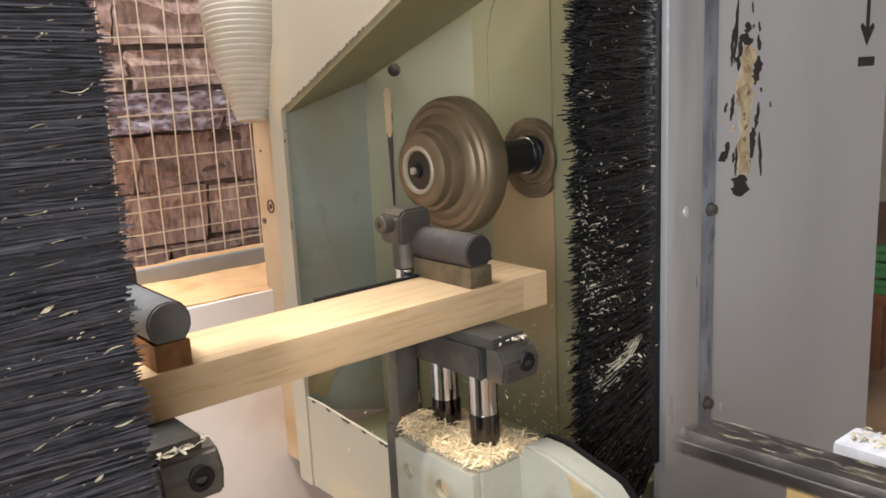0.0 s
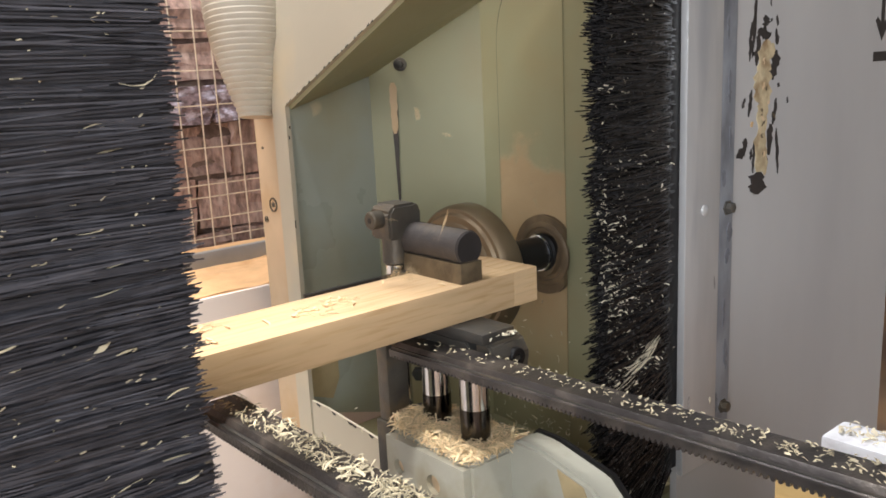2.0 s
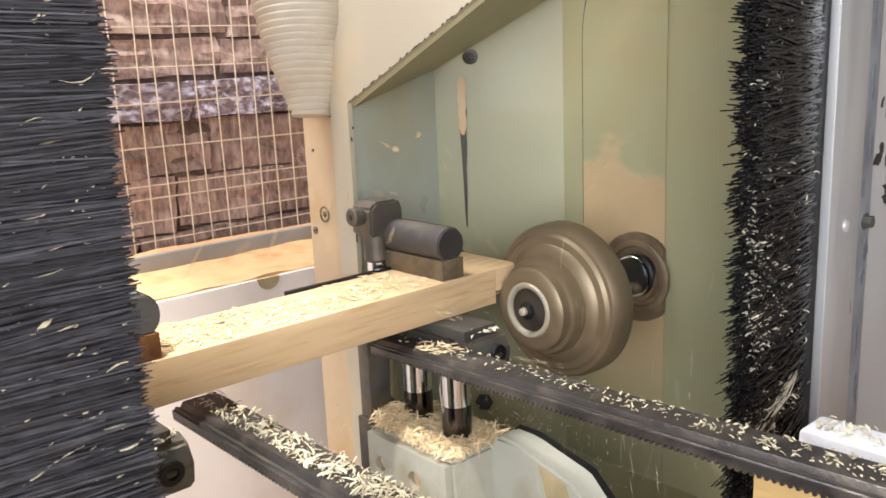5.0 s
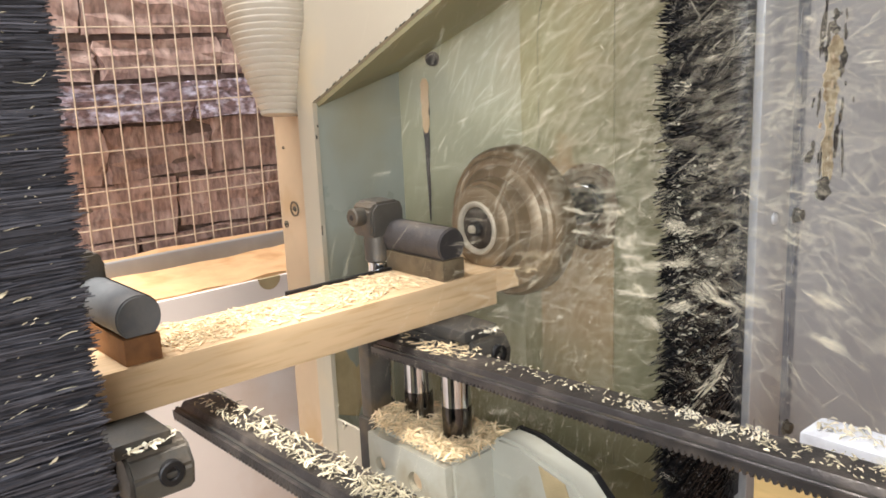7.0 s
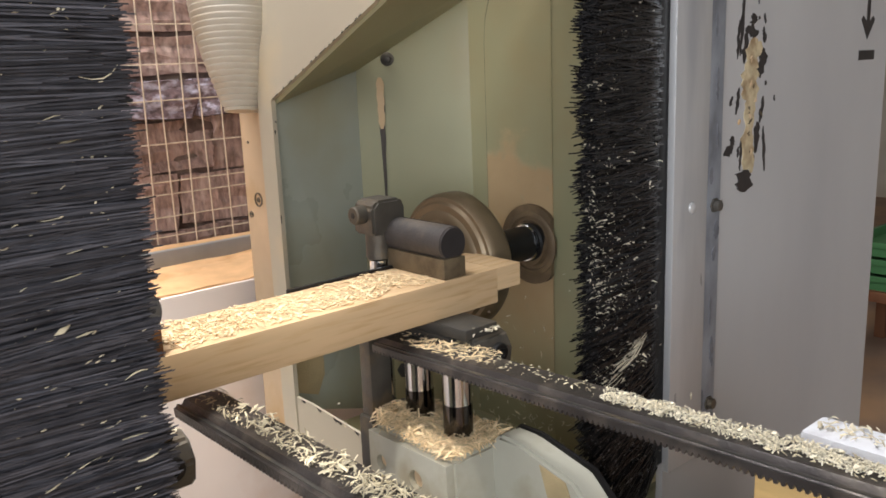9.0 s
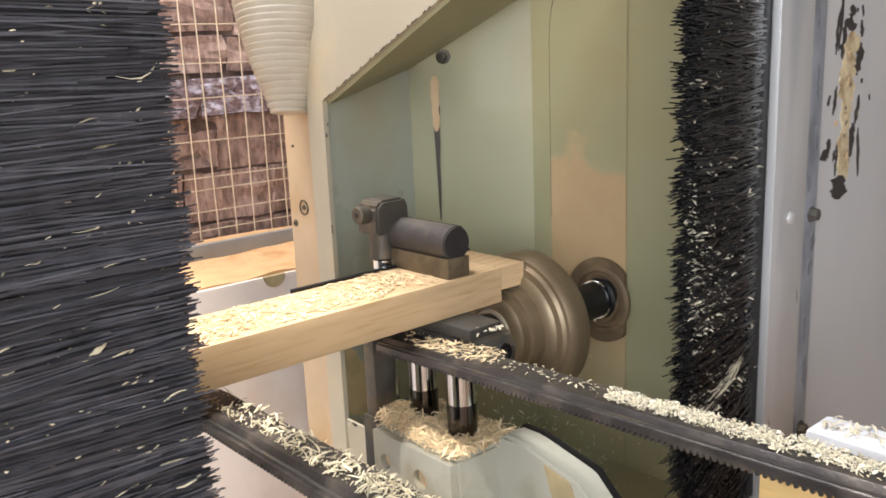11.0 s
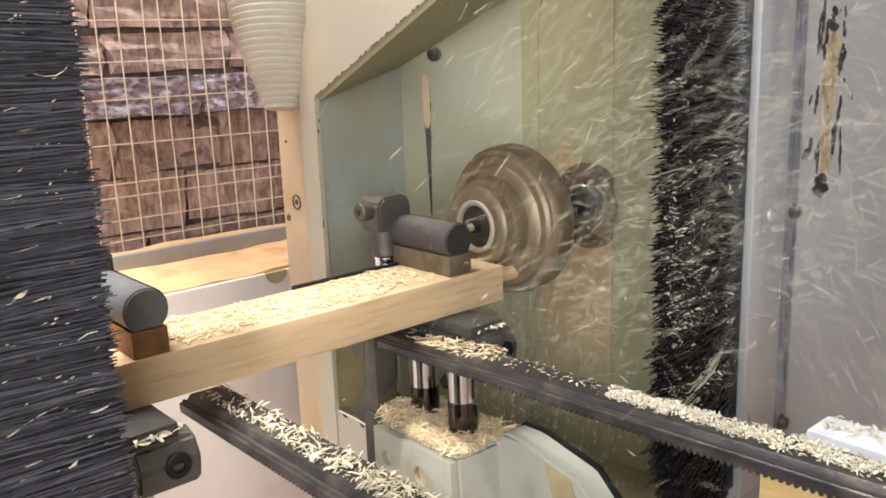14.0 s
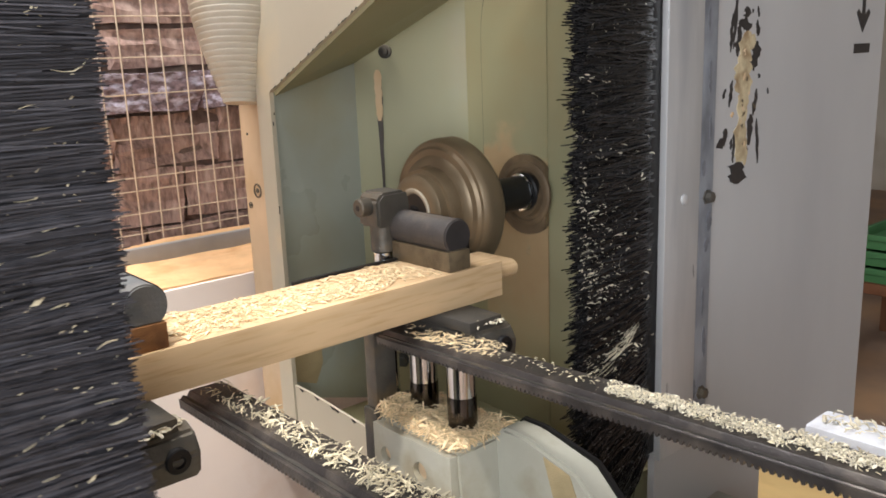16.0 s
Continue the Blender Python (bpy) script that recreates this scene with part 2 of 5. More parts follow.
def slab(bm, pts, axis, a, b):
    """A flat polygon, given in the two other axes, made thick along axis from a to b."""
    def at(p, v):
        return {"x": (v, *p), "y": (p[0], v, p[1]), "z": (*p, v)}[axis]
    lo = [bm.verts.new(at(p, a)) for p in pts]
    hi = [bm.verts.new(at(p, b)) for p in pts]
    bm.faces.new(lo[::-1])
    bm.faces.new(hi)
    for k in range(len(pts)):
        j = (k + 1) % len(pts)
        bm.faces.new((lo[k], lo[j], hi[j], hi[k]))
    return bm


def strip(bm, quad, thick):
    """A four-cornered plate of some thickness."""
    q = [Vector(p) for p in quad]
    nrm = (q[1] - q[0]).cross(q[3] - q[0]).normalized() * thick
    lo, hi = [bm.verts.new(p) for p in q], [bm.verts.new(p + nrm) for p in q]
    bm.faces.new(lo[::-1])
    bm.faces.new(hi)
    for k in range(4):
        j = (k + 1) % 4
        bm.faces.new((lo[k], lo[j], hi[j], hi[k]))
    return bm


def B():
    return bmesh.new()


def thing(name, at, label, category, group="", kind=""):
    ob = new(name)
    ob.empty_display_size = 0.02
    ob.location = (at[0], at[1], at[2] + H)
    PLACE[ob] = Vector(at)
    return tagged(ob, label, category, group, kind)


def mesh_of(name, bm, material, origin, smooth=True):
    bmesh.ops.recalc_face_normals(bm, faces=bm.faces)
    bmesh.ops.translate(bm, vec=-Vector(origin), verts=bm.verts)
    me = bpy.data.meshes.new(name)
    bm.to_mesh(me)
    bm.free()
    me.materials.append(material)
    if smooth:
        me.shade_smooth()
        me.set_sharp_from_angle(angle=radians(38))
    return me


def part(name, bm, material, parent, label="", at=None):
    """One mesh under a thing or a part; its points are given in the plan."""
    base = PLACE[parent]
    o = Vector(at) if at is not None else base
    ob = new(name, mesh_of(name, bm, material, o))
    ob.parent = parent
    ob.location = o - base
    PLACE[ob] = o
    return tagged(ob, label)


def solid(name, bm, material, at, label, category, group="", kind=""):
    """A thing that is one mesh."""
    ob = new(name, mesh_of(name, bm, material, at))
    ob.location = (at[0], at[1], at[2] + H)
    PLACE[ob] = Vector(at)
    return tagged(ob, label, category, group, kind)


def loose(name, verts, faces, material, at, parent=None, label="", kind="", category=""):
    """Many small pieces in one mesh."""
    me = bpy.data.meshes.new(name)
    o = Vector(at)
    me.from_pydata([tuple(Vector(v) - o) for v in verts], [], faces)
    me.materials.append(material)
    ob = new(name, me)
    if parent:
        ob.parent, ob.location = parent, o - PLACE[parent]
    else:
        ob.location = (o.x, o.y, o.z + H)
    PLACE[ob] = o
    return tagged(ob, label, category, "", kind)


def chip_geo(rng, length, width, thick, curl):
    """A bent, torn shaving round the origin: points and faces."""
    vs, fs = [], []
    n = 4
    skew, twist = rng.gauss(0, 0.06) * length, rng.gauss(0, 0.5)
    for k in range(n + 1):
        u = k / n - 0.5
        z = curl * (0.25 - u * u) * length
        w = width * (1.15 - 1.3 * abs(u)) / 2 * rng.uniform(0.6, 1.35)
        off = skew * (4 * u * u - 0.5) + width * rng.uniform(-0.2, 0.2)
        a = twist * u
        cy, cz = math.cos(a), math.sin(a)
        for y, h in ((off - w, 0), (off + w, 0), (off + w, thick), (off - w, thick)):
            vs.append((u * length, y * cy, z + h + (y - off) * cz))
    for k in range(n):
        a, b = k * 4, k * 4 + 4
        fs += [(a, a + 1, b + 1, b), (a + 1, a + 2, b + 2, b + 1), (a + 2, a + 3, b + 3, b + 2), (a + 3, a, b, b + 3)]
    fs += [(0, 3, 2, 1), (n * 4, n * 4 + 1, n * 4 + 2, n * 4 + 3)]
    return vs, fs


def shavings(rng, count, where, size=(0.006, 0.016), slim=(0.12, 0.4), tilt=0.4, curl=1.2):
    """Shavings scattered at the places that where(rng) gives."""
    V, F = [], []
    for _ in range(count):
        p = Vector(where(rng))
        ln = rng.uniform(*size)
        vs, fs = chip_geo(rng, ln, ln * rng.uniform(*slim), 0.0005, rng.uniform(0, curl))
        m = Matrix.Translation(p) @ Euler((rng.gauss(0, tilt), rng.gauss(0, tilt), rng.uniform(0, 6.3))).to_matrix().to_4x4()
        o = len(V)
        V += [m @ Vector(v) for v in vs]
        F += [tuple(i + o for i in f) for f in fs]
    return V, F


def bristles(rng, count, root, tip, sag=0.0, r=0.0006):
    """Bristles from root(rng, u) to tip(rng, u, root); three-sided, bent once."""
    V, F = [], []
    for _ in range(count):
        u = rng.random()
        a = Vector(root(rng, u))
        c = Vector(tip(rng, u, a))
        b = (a + c) / 2 + Vector((rng.gauss(0, 0.002), rng.gauss(0, 0.003), rng.gauss(0, 0.002) + sag))
        o = len(V)
        for p, w in ((a, r), (b, r), (c, r * 0.8)):
            for k in range(3):
                V.append(p + Vector((0, w * math.cos(k * 2.094), w * math.sin(k * 2.094))))
        for s in (0, 3):
            for k in range(3):
                j = (k + 1) % 3
                F.append((o + s + k, o + s + j, o + s + 3 + j, o + s + 3 + k))
        F.append((o + 6, o + 7, o + 8))
    return V, F


# ---- the workshop shell ----
def shell():
    bm = B()
    box(bm, (-6, -6, -H - 0.1), (9, 9, -H))
    solid("floor", bm, M_FLOOR, (0, 0, -H), "dusty brown concrete workshop floor", "floor", kind="structure")
    # unseen roof, added; its openings are cut to put sun on plank and bench
    bm = B()
    z = 2.3
    for x0, x1, y0, y1 in ((-6, -0.80, -6, 9), (0.7, 9, -6, 9), (-0.80, 0.7, -6, -0.04), (-0.38, 0.7, -0.04, 1.0),
                           (-0.80, 0.7, 1.0, 1.1), (-0.80, -0.6, 1.1, 1.9), (-0.80, 0.7, 1.9, 9)):
        box(bm, (x0, y0, z), (x1, y1, z + 0.06))
    solid("ceiling", bm, M_ROOF, (0, 0, z), "unseen grey sheet-metal roof, added with two openings that shape the sunlight", "ceiling", kind="structure")
    for name, a, b in (("wall_east", (7.0, -6, -H), (7.2, 9, z)), ("wall_west", (-6.2, 0.9, -H), (-6, 9, z)),
                       ("wall_north", (-6, 7.0, -H), (7.0, 7.2, z))):
        bm = B()
        box(bm, a, b)
        solid(name, bm, M_WALL, (a[0], a[1], -H), "plain plastered workshop wall", "wall", kind="structure")
    # unseen wall, added; its wide gap lets in daylight from the front left
    bm = B()
    box(bm, (-6.2, -3.2, -H), (-5.6, -3.0, z))
    box(bm, (-1.2, -3.2, -H), (7, -3.0, z))
    box(bm, (-5.6, -3.2, 2.0), (-1.2, -3.0, z))
    solid("wall_south", bm, M_WALL, (0, -3.1, -H), "unseen plastered wall, added with a wide gap for daylight", "wall", kind="structure")


shell()


# ---- the plank with its tenon ----
PY0, PY1, PT, PB = 0.654, 0.746, -0.231, -0.271


def plank():
    t = thing("plank", (0.3, 0.70, PB), "pale planed hardwood plank, its end being cut to a rounded tenon", "plank")
    bm = B()
    box(bm, (-0.35, PY0, PB), (0.655, PY1, PT), 0.0008)
    part("board", bm, M_PLANK, t)
    # rounded tenon
    bm = B()
    zc, rr, y0, y1 = -0.2475, 0.0095, PY0 + 0.009, PY1 - 0.009
    pts = [(y0 + rr - rr * math.cos(math.pi * (k / 10 - 0.5)), zc + rr * math.sin(math.pi * (k / 10 - 0.5))) for k in range(11)]
    pts += [(y1 - rr + rr * math.cos(math.pi * (0.5 - k / 10)), zc + rr * math.sin(math.pi * (0.5 - k / 10))) for k in range(11)]
    slab(bm, pts, "x", 0.654, 0.690)
    part("tenon", bm, M_PLANK, t, "freshly cut rounded tenon")
    return t


plank()


def rear_shade():
    # added black bar that stands in for the shadow gap behind the plank
    bm = B()
    box(bm, (0.44, PY1 + 0.0004, PB + 0.004), (0.694, PY1 + 0.006, PT + 0.003), 0.0006)
    solid("fence_bar", bm, M_BLACK, (0.56, PY1, PB), "thin black bar painted as the shadow gap along the plank's rear edge", "fence bar")


rear_shade()

# waste wood round the tenon: rows of (low corner, high corner, time at which the cutter takes it)
X0, X1 = 0.6553, 0.6920
TZ0, TZ1, TY0, TY1 = -0.2572, -0.2378, 0.6628, 0.7372
WASTE = []
for k in range(6):
    ya, yb = PY0 + (PY1 - PY0) * k / 6, PY0 + (PY1 - PY0) * (k + 1) / 6
    WASTE.append(((X0, ya, PB), (X1, yb, TZ0), 2.45 + (5 - k) * 0.24))
    WASTE.append(((X0, ya, TZ1), (X1, yb, PT), 13.25 + k * 0.26))
for k in range(2):
    za, zb = TZ0 + (TZ1 - TZ0) * k / 2, TZ0 + (TZ1 - TZ0) * (k + 1) / 2
    WASTE.append(((X0, PY0, za), (X1, TY0, zb), 12.1 + 0.3 * k))
    WASTE.append(((X0, TY1, za), (X1, PY1, zb), 15.1 - 0.2 * k))


# ---- clamps ----
def upper_clamp(px, rubber, endmat, blockmat, label):
    """Post behind the plank, arm over it, rubber bar on a block."""
    t = thing("hold_down_clamp", (px, 0.78, PT), label, "clamp", "hold-down clamps")
    bm = B()
    rod(bm, (px - 0.012, 0.769, -0.42), (px - 0.012, 0.769, -0.222), 0.0115)
    part("rod", bm, M_CHROME, t, "polished chrome rod")
    bm = B()
    rod(bm, (px - 0.012, 0.769, -0.222), (px - 0.012, 0.769, -0.176), 0.0145)
    part("collar", bm, M_STEEL, t)
    bm = B()
    slab(bm, [(px - 0.030, -0.192), (px - 0.030, -0.160), (px - 0.022, -0.152), (px + 0.010, -0.152), (px + 0.017, -0.160), (px + 0.017, -0.192)], "y", 0.752, 0.790)
    bmesh.ops.bevel(bm, geom=list(bm.edges), offset=0.003, segments=2, affect="EDGES")
    part("clamp_head", bm, M_STEEL, t)
    bm = B()
    rod(bm, (px - 0.044, 0.771, -0.168), (px - 0.028, 0.771, -0.168), 0.0105)
    sc = part("cap_screw", bm, M_DARKST, t)
    bm = B()
    rod(bm, (px - 0.0445, 0.771, -0.168), (px - 0.040, 0.771, -0.168), 0.0048, 6)
    part("socket", bm, M_BLACK, sc)
    # rubber bar, flat below
    bm = B()
    r = 0.0190
    zc = -0.1935
    pts = []
    for k in range(25):
        a = radians(-52) + radians(284) * k / 24
        pts.append((px + 0.006 + r * math.cos(a), zc + r * math.sin(a)))
    slab(bm, pts, "y", 0.660, 0.757)
    bmesh.ops.bevel(bm, geom=[e for e in bm.edges if abs(e.verts[0].co.y - e.verts[1].co.y) < 1e-6], offset=0.0012, segments=2, affect="EDGES")
    part("rubber_bar", bm, rubber, t)
    bm = B()
    slab(bm, [(px + 0.006 + 0.93 * (x - px - 0.006), zc + 0.93 * (z - zc)) for x, z in pts], "y", 0.6592, 0.661)
    part("bar_end", bm, endmat, t)
    bm = B()
    slab(bm, [(px + 0.006 + 1.06 * r * math.cos(a), zc + 1.06 * r * math.sin(a)) for a in [radians(k * 11 - 40) for k in range(10)]] +
         [(px + 0.006 + 0.99 * r * math.cos(a), zc + 0.99 * r * math.sin(a)) for a in [radians(k * 11 - 40) for k in range(9, -1, -1)]], "y", 0.664, 0.756)
    part("back_plate", bm, M_BLACK, t)
    bm = B()
    box(bm, (px - 0.010, 0.657, PT), (px + 0.021, 0.756, -0.2085), 0.0012)
    part("block", bm, blockmat, t, "worn and grimy spacer block")
    return t


upper_clamp(0.5885, M_RUBBER, M_RUBEND, M_BLOCK, "dark steel hold-down clamp with rubber bar pressing on the plank end")
upper_clamp(0.2440, M_RUBGREY, M_RUBGREY, M_BLOCK2, "steel hold-down clamp with grey rubber bar on a brown wooden block")


def lower_clamp(px, label):
    """Two columns, a split head and a nose with a socket screw, under the plank."""
    t = thing("support_clamp", (px, 0.67, -0.42), label, "clamp", "support clamps")
    for y in (0.704, 0.640):
        bm = B()
        rod(bm, (px, y, -0.43), (px, y, -0.318), 0.0160, 36)
        c = part("column", bm, M_CHROME, t, "polished chrome column")
        # no real sleeve: a darker shell paints the reflection low on the column
        bm = B()
        rod(bm, (px, y, -0.402), (px, y, -0.362), 0.0164, 36)
        part("lower_sleeve", bm, M_DARK_REFL, c)
    bm = B()
    slab(bm, [(0.626, -0.322), (0.626, -0.292), (0.632, -0.284), (0.74, -0.284), (0.74, -0.322)], "x", px - 0.016, px + 0.012)
    bmesh.ops.bevel(bm, geom=list(bm.edges), offset=0.002, segments=2, affect="EDGES")
    part("jaw_bar", bm, M_DARKST, t)
    bm = B()
    slab(bm, [(0.598, -0.322), (0.594, -0.300), (0.603, -0.284), (0.618, -0.279), (0.6255, -0.279), (0.6255, -0.322)], "x", px - 0.010, px + 0.042)
    bmesh.ops.bevel(bm, geom=list(bm.edges), offset=0.003, segments=2, affect="EDGES")
    nose = part("nose", bm, M_STEEL, t, "dusty steel clamp nose")
    bm = B()
    lathe(bm, (px + 0.022, 0.5925, -0.302), (0, 1, 0), [(0.003, 0.0045), (0, 0.0055), (0, 0.0095), (0.001, 0.0105), (0.008, 0.0105)], 28)
    s = part("socket_screw", bm, M_BLACK, nose)
    bm = B()
    box(bm, (px - 0.016, 0.606, -0.2835), (px + 0.03, 0.72, -0.2715), 0.0015)
    part("rest_pad", bm, M_DARKST, t)
    return t


lower_clamp(0.575, "steel support clamp on two chrome columns beneath the plank")
lower_clamp(0.214, "dusty steel support clamp beneath the plank beside the brush")


def casting(px, label):
    """Painted bracket that carries the columns; its arm drops away towards the near side."""
    t = thing("clamp_bracket", (px, 0.66, -0.62), label, "machine bracket", "clamp brackets")
    bm = B()
    slab(bm, [(0.735, -0.62), (0.735, -0.404), (0.600, -0.404), (0.590, -0.62)], "x", px - 0.046, px + 0.040)
    bmesh.ops.bevel(bm, geom=list(bm.edges), offset=0.004, segments=2, affect="EDGES")
    body = part("body", bm, M_CAST, t)
    bm = B()
    slab(bm, [(0.603, -0.62), (0.606, -0.406), (0.592, -0.391), (0.560, -0.391), (0.490, -0.408), (0.452, -0.445), (0.405, -0.62)], "x", px + 0.012, px + 0.046)
    bmesh.ops.bevel(bm, geom=list(bm.edges), offset=0.004, segments=2, affect="EDGES")
    part("arm", bm, M_CAST, t)
    # black outline, slightly larger than the arm, paints the shadowed gap at its edge
    bm = B()
    slab(bm, [(0.603, -0.62), (0.606, -0.405), (0.592, -0.3900), (0.560, -0.3900), (0.489, -0.4070), (0.4505, -0.4445), (0.4035, -0.62)], "x", px + 0.0462, px + 0.0505)
    part("edge_seal", bm, M_BLACK, t, "black outline painted as the shadowed gap behind the arm")
    bm = B()
    strip(bm, [(px + 0.0118, 0.532, -0.4035), (px + 0.0118, 0.498, -0.4115), (px + 0.0118, 0.452, -0.52), (px + 0.0118, 0.494, -0.52)], -0.0012)
    part("bare_streak", bm, M_DUST, t, "tan streak of worn paint")
    bm = B()
    box(bm, (px - 0.047, 0.7355, -0.62), (px + 0.02, 0.760, -0.398), 0.002)
    part("back_plate", bm, M_DARKST, t, "dark bare steel plate")
    bm = B()
    box(bm, (px - 0.044, 0.7365, -0.3975), (px - 0.014, 0.756, -0.290), 0.002)
    part("upright", bm, M_STEEL, t)
    # face plate with two drilled holes
    bm = B()
    rim = [(0.733, -0.615), (0.733, -0.407), (0.602, -0.407), (0.594, -0.615)]
    holes = ((0.712, -0.440, 0.0088), (0.652, -0.440, 0.0112))
    loops = [rim] + [[(y + r * math.cos(math.tau * k / 20), z + r * math.sin(math.tau * k / 20)) for k in range(20)] for y, z, r in holes]
    edges = []
    for lp in loops:
        vs = [bm.verts.new((px - 0.054, y, z)) for y, z in lp]
        edges += [bm.edges.new((vs[k], vs[(k + 1) % len(vs)])) for k in range(len(vs))]
    bmesh.ops.triangle_fill(bm, use_beauty=True, use_dissolve=False, edges=edges)
    ex = bmesh.ops.extrude_face_region(bm, geom=list(bm.faces))
    bmesh.ops.translate(bm, vec=(0.0082, 0, 0), verts=[g for g in ex["geom"] if isinstance(g, bmesh.types.BMVert)])
    part("face_plate", bm, M_CAST, body)
    for y, z, r in holes:
        bm = B()
        lathe(bm, (px - 0.0464, y, z), (-1, 0, 0), [(0, r * 0.93), (0.001, r * 0.93), (0.0015, r * 0.7), (0.0010, r * 0.35), (0.0004, r * 0.1)], 20)
        part("sunk_bolt", bm, M_TAN, body, "dusty bolt sunk in its hole")
    for y in (0.704, 0.640):
        bm = B()
        lathe(bm, (px, y, -0.4045), (0, 0, 1), [(0, 0.0215), (0.003, 0.0215), (0.0045, 0.019), (0.0045, 0.0165)], 36)
        part("gland", bm, M_DARKST, t)
    return t


casting(0.575, "pale painted cast bracket with bolt holes, heaped with shavings")
casting(0.214, "pale painted cast bracket beneath the plank")


# ---- the machine bed under it all ----
def bed():
    t = thing("machine_bed", (0.3, 0.6, -H), "heavy pale painted machine bed", "machine bed")
    bm = B()
    box(bm, (-0.5, 0.42, -0.72), (1.0, 0.80, -0.62), 0.004)
    part("top_beam", bm, M_CAST, t)
    for x in (-0.4, 0.75):
        bm = B()
        box(bm, (x, 0.45, -H), (x + 0.16, 0.77, -0.72), 0.004)
        part("leg", bm, M_CAST, t)


bed()

# ---- toothed rack bars that slide in under the plank ----
RAIL_WAY = Vector((0.0443, 0.9975, -0.0558)).normalized()


def rack(tip, label):
    """A bar with teeth below, its tip at the given place, lying towards the near side."""
    side = RAIL_WAY.cross(Vector((0, 0, 1))).normalized()
    up = side.cross(RAIL_WAY).normalized()
    length, w, h = 0.78, 0.042, 0.0075
    t = thing("rack_bar", tip, label, "rack bar", "rack bars")

    def at(s, u, v):
        return Vector(tip) - RAIL_WAY * s + side * u + up * v
    bm = B()
    prof = [(0.0095, 0), (w - 0.001, 0), (w, -0.001), (w, -h), (0.002, -h), (0, -0.0065), (0, -0.0055), (0.001, -0.0045), (0.006, -0.0045), (0.0085, -0.001)]
    a, b = [bm.verts.new(at(0, u, v)) for u, v in prof], [bm.verts.new(at(length, u, v)) for u, v in prof]
    bm.faces.new(a)
    bm.faces.new(b[::-1])
    for k in range(len(prof)):
        j = (k + 1) % len(prof)
        bm.faces.new((a[k], b[k], b[j], a[j]))
    part("bar", bm, M_RAIL, t)
    # lower strip with teeth
    bm = B()
    n = 140
    pitch = length / n
    low = []
    for k in range(n):
        s = k * pitch
        low += [(s, -h - 0.0036), (s + pitch * 0.25, -h - 0.0070), (s + pitch * 0.6, -h - 0.0070), (s + pitch * 0.8, -h - 0.0036)]
    for u0, u1 in ((-0.002, 0.007),):
        A = [bm.verts.new(at(s, u0, v)) for s, v in low]
        C = [bm.verts.new(at(s, u1, v)) for s, v in low]
        At = [bm.verts.new(at(s, u0, -h * 0.75)) for s, v in low]
        Ct = [bm.verts.new(at(s, u1, -h * 0.75)) for s, v in low]
        for k in range(len(low) - 1):
            bm.faces.new((A[k], A[k + 1], At[k + 1], At[k]))
            bm.faces.new((C[k + 1], C[k], Ct[k], Ct[k + 1]))
            bm.faces.new((A[k + 1], A[k], C[k], C[k + 1]))
            bm.faces.new((At[k], At[k + 1], Ct[k + 1], Ct[k]))
    part("toothed_strip", bm, M_RAIL, t, "row of small teeth under the bar")
    bm = B()
    for v in (0.0005,):
        q = [at(0, 0.001, v - 0.005), at(length, 0.001, v - 0.005), at(length, 0.0035, v - 0.005), at(0, 0.0035, v - 0.005)]
        strip(bm, q, 0.0012)
    part("edge_bead", bm, M_DARKST, t)
    rng = random.Random(5 + int(tip[0] * 100))

    def where(r):
        s = min(0.77, 0.06 + 0.70 * r.random() ** 0.6) if r.random() < 0.8 else r.uniform(0.01, 0.7)
        return at(s, r.uniform(0.012, w - 0.002), 0.001 + r.random() * 0.002)
    if tip[0] > 0.4:
        V, F = shavings(rng, 620, where, (0.0008, 0.0052), (0.15, 0.45), 0.3, 0.4)
    else:
        def clump(r):
            while True:
                p = where(r)
                if noise.noise(p * 55) + 0.35 * noise.noise(p * 160) > r.uniform(-0.35, 0.25):
                    return p + Vector((0, 0, 0.003 * r.random()))
        V, F = shavings(rng, 1500, clump, (0.0015, 0.0115), (0.07, 0.26), 0.42, 0.5)
        W, G = shavings(rng, 1800, where, (0.0004, 0.0026), (0.2, 0.6), 0.3, 0.3)
        F += [tuple(i + len(V) for i in f) for f in G]
        V += W
    loose("litter", V, F, M_OLDCHIP, tip, t, "pale wood shavings strewn on the bar", "stuff")
    return t


RACK_R = rack((0.525, 0.720, -0.297), "blackened toothed rack bar strewn with shavings, slid beneath the plank end")
RACK_L = rack((0.293, 0.715, -0.297), "blackened toothed rack bar strewn with shavings, slid beside the support clamp")


def rack_rest():
    """A post with a narrow shoe on which the rack bar slides."""
    t = thing("rack_rest", (0.29, 0.12, -H), "plain painted steel post carrying the rack bar", "post")
    bm = B()
    box(bm, (0.278, 0.108, -H), (0.302, 0.132, -0.284), 0.002)
    part("post", bm, M_CAST, t)
    bm = B()
    box(bm, (0.278, 0.114, -0.284), (0.302, 0.126, -0.2712), 0.001)
    part("shoe", bm, M_DARKST, t)


rack_rest()


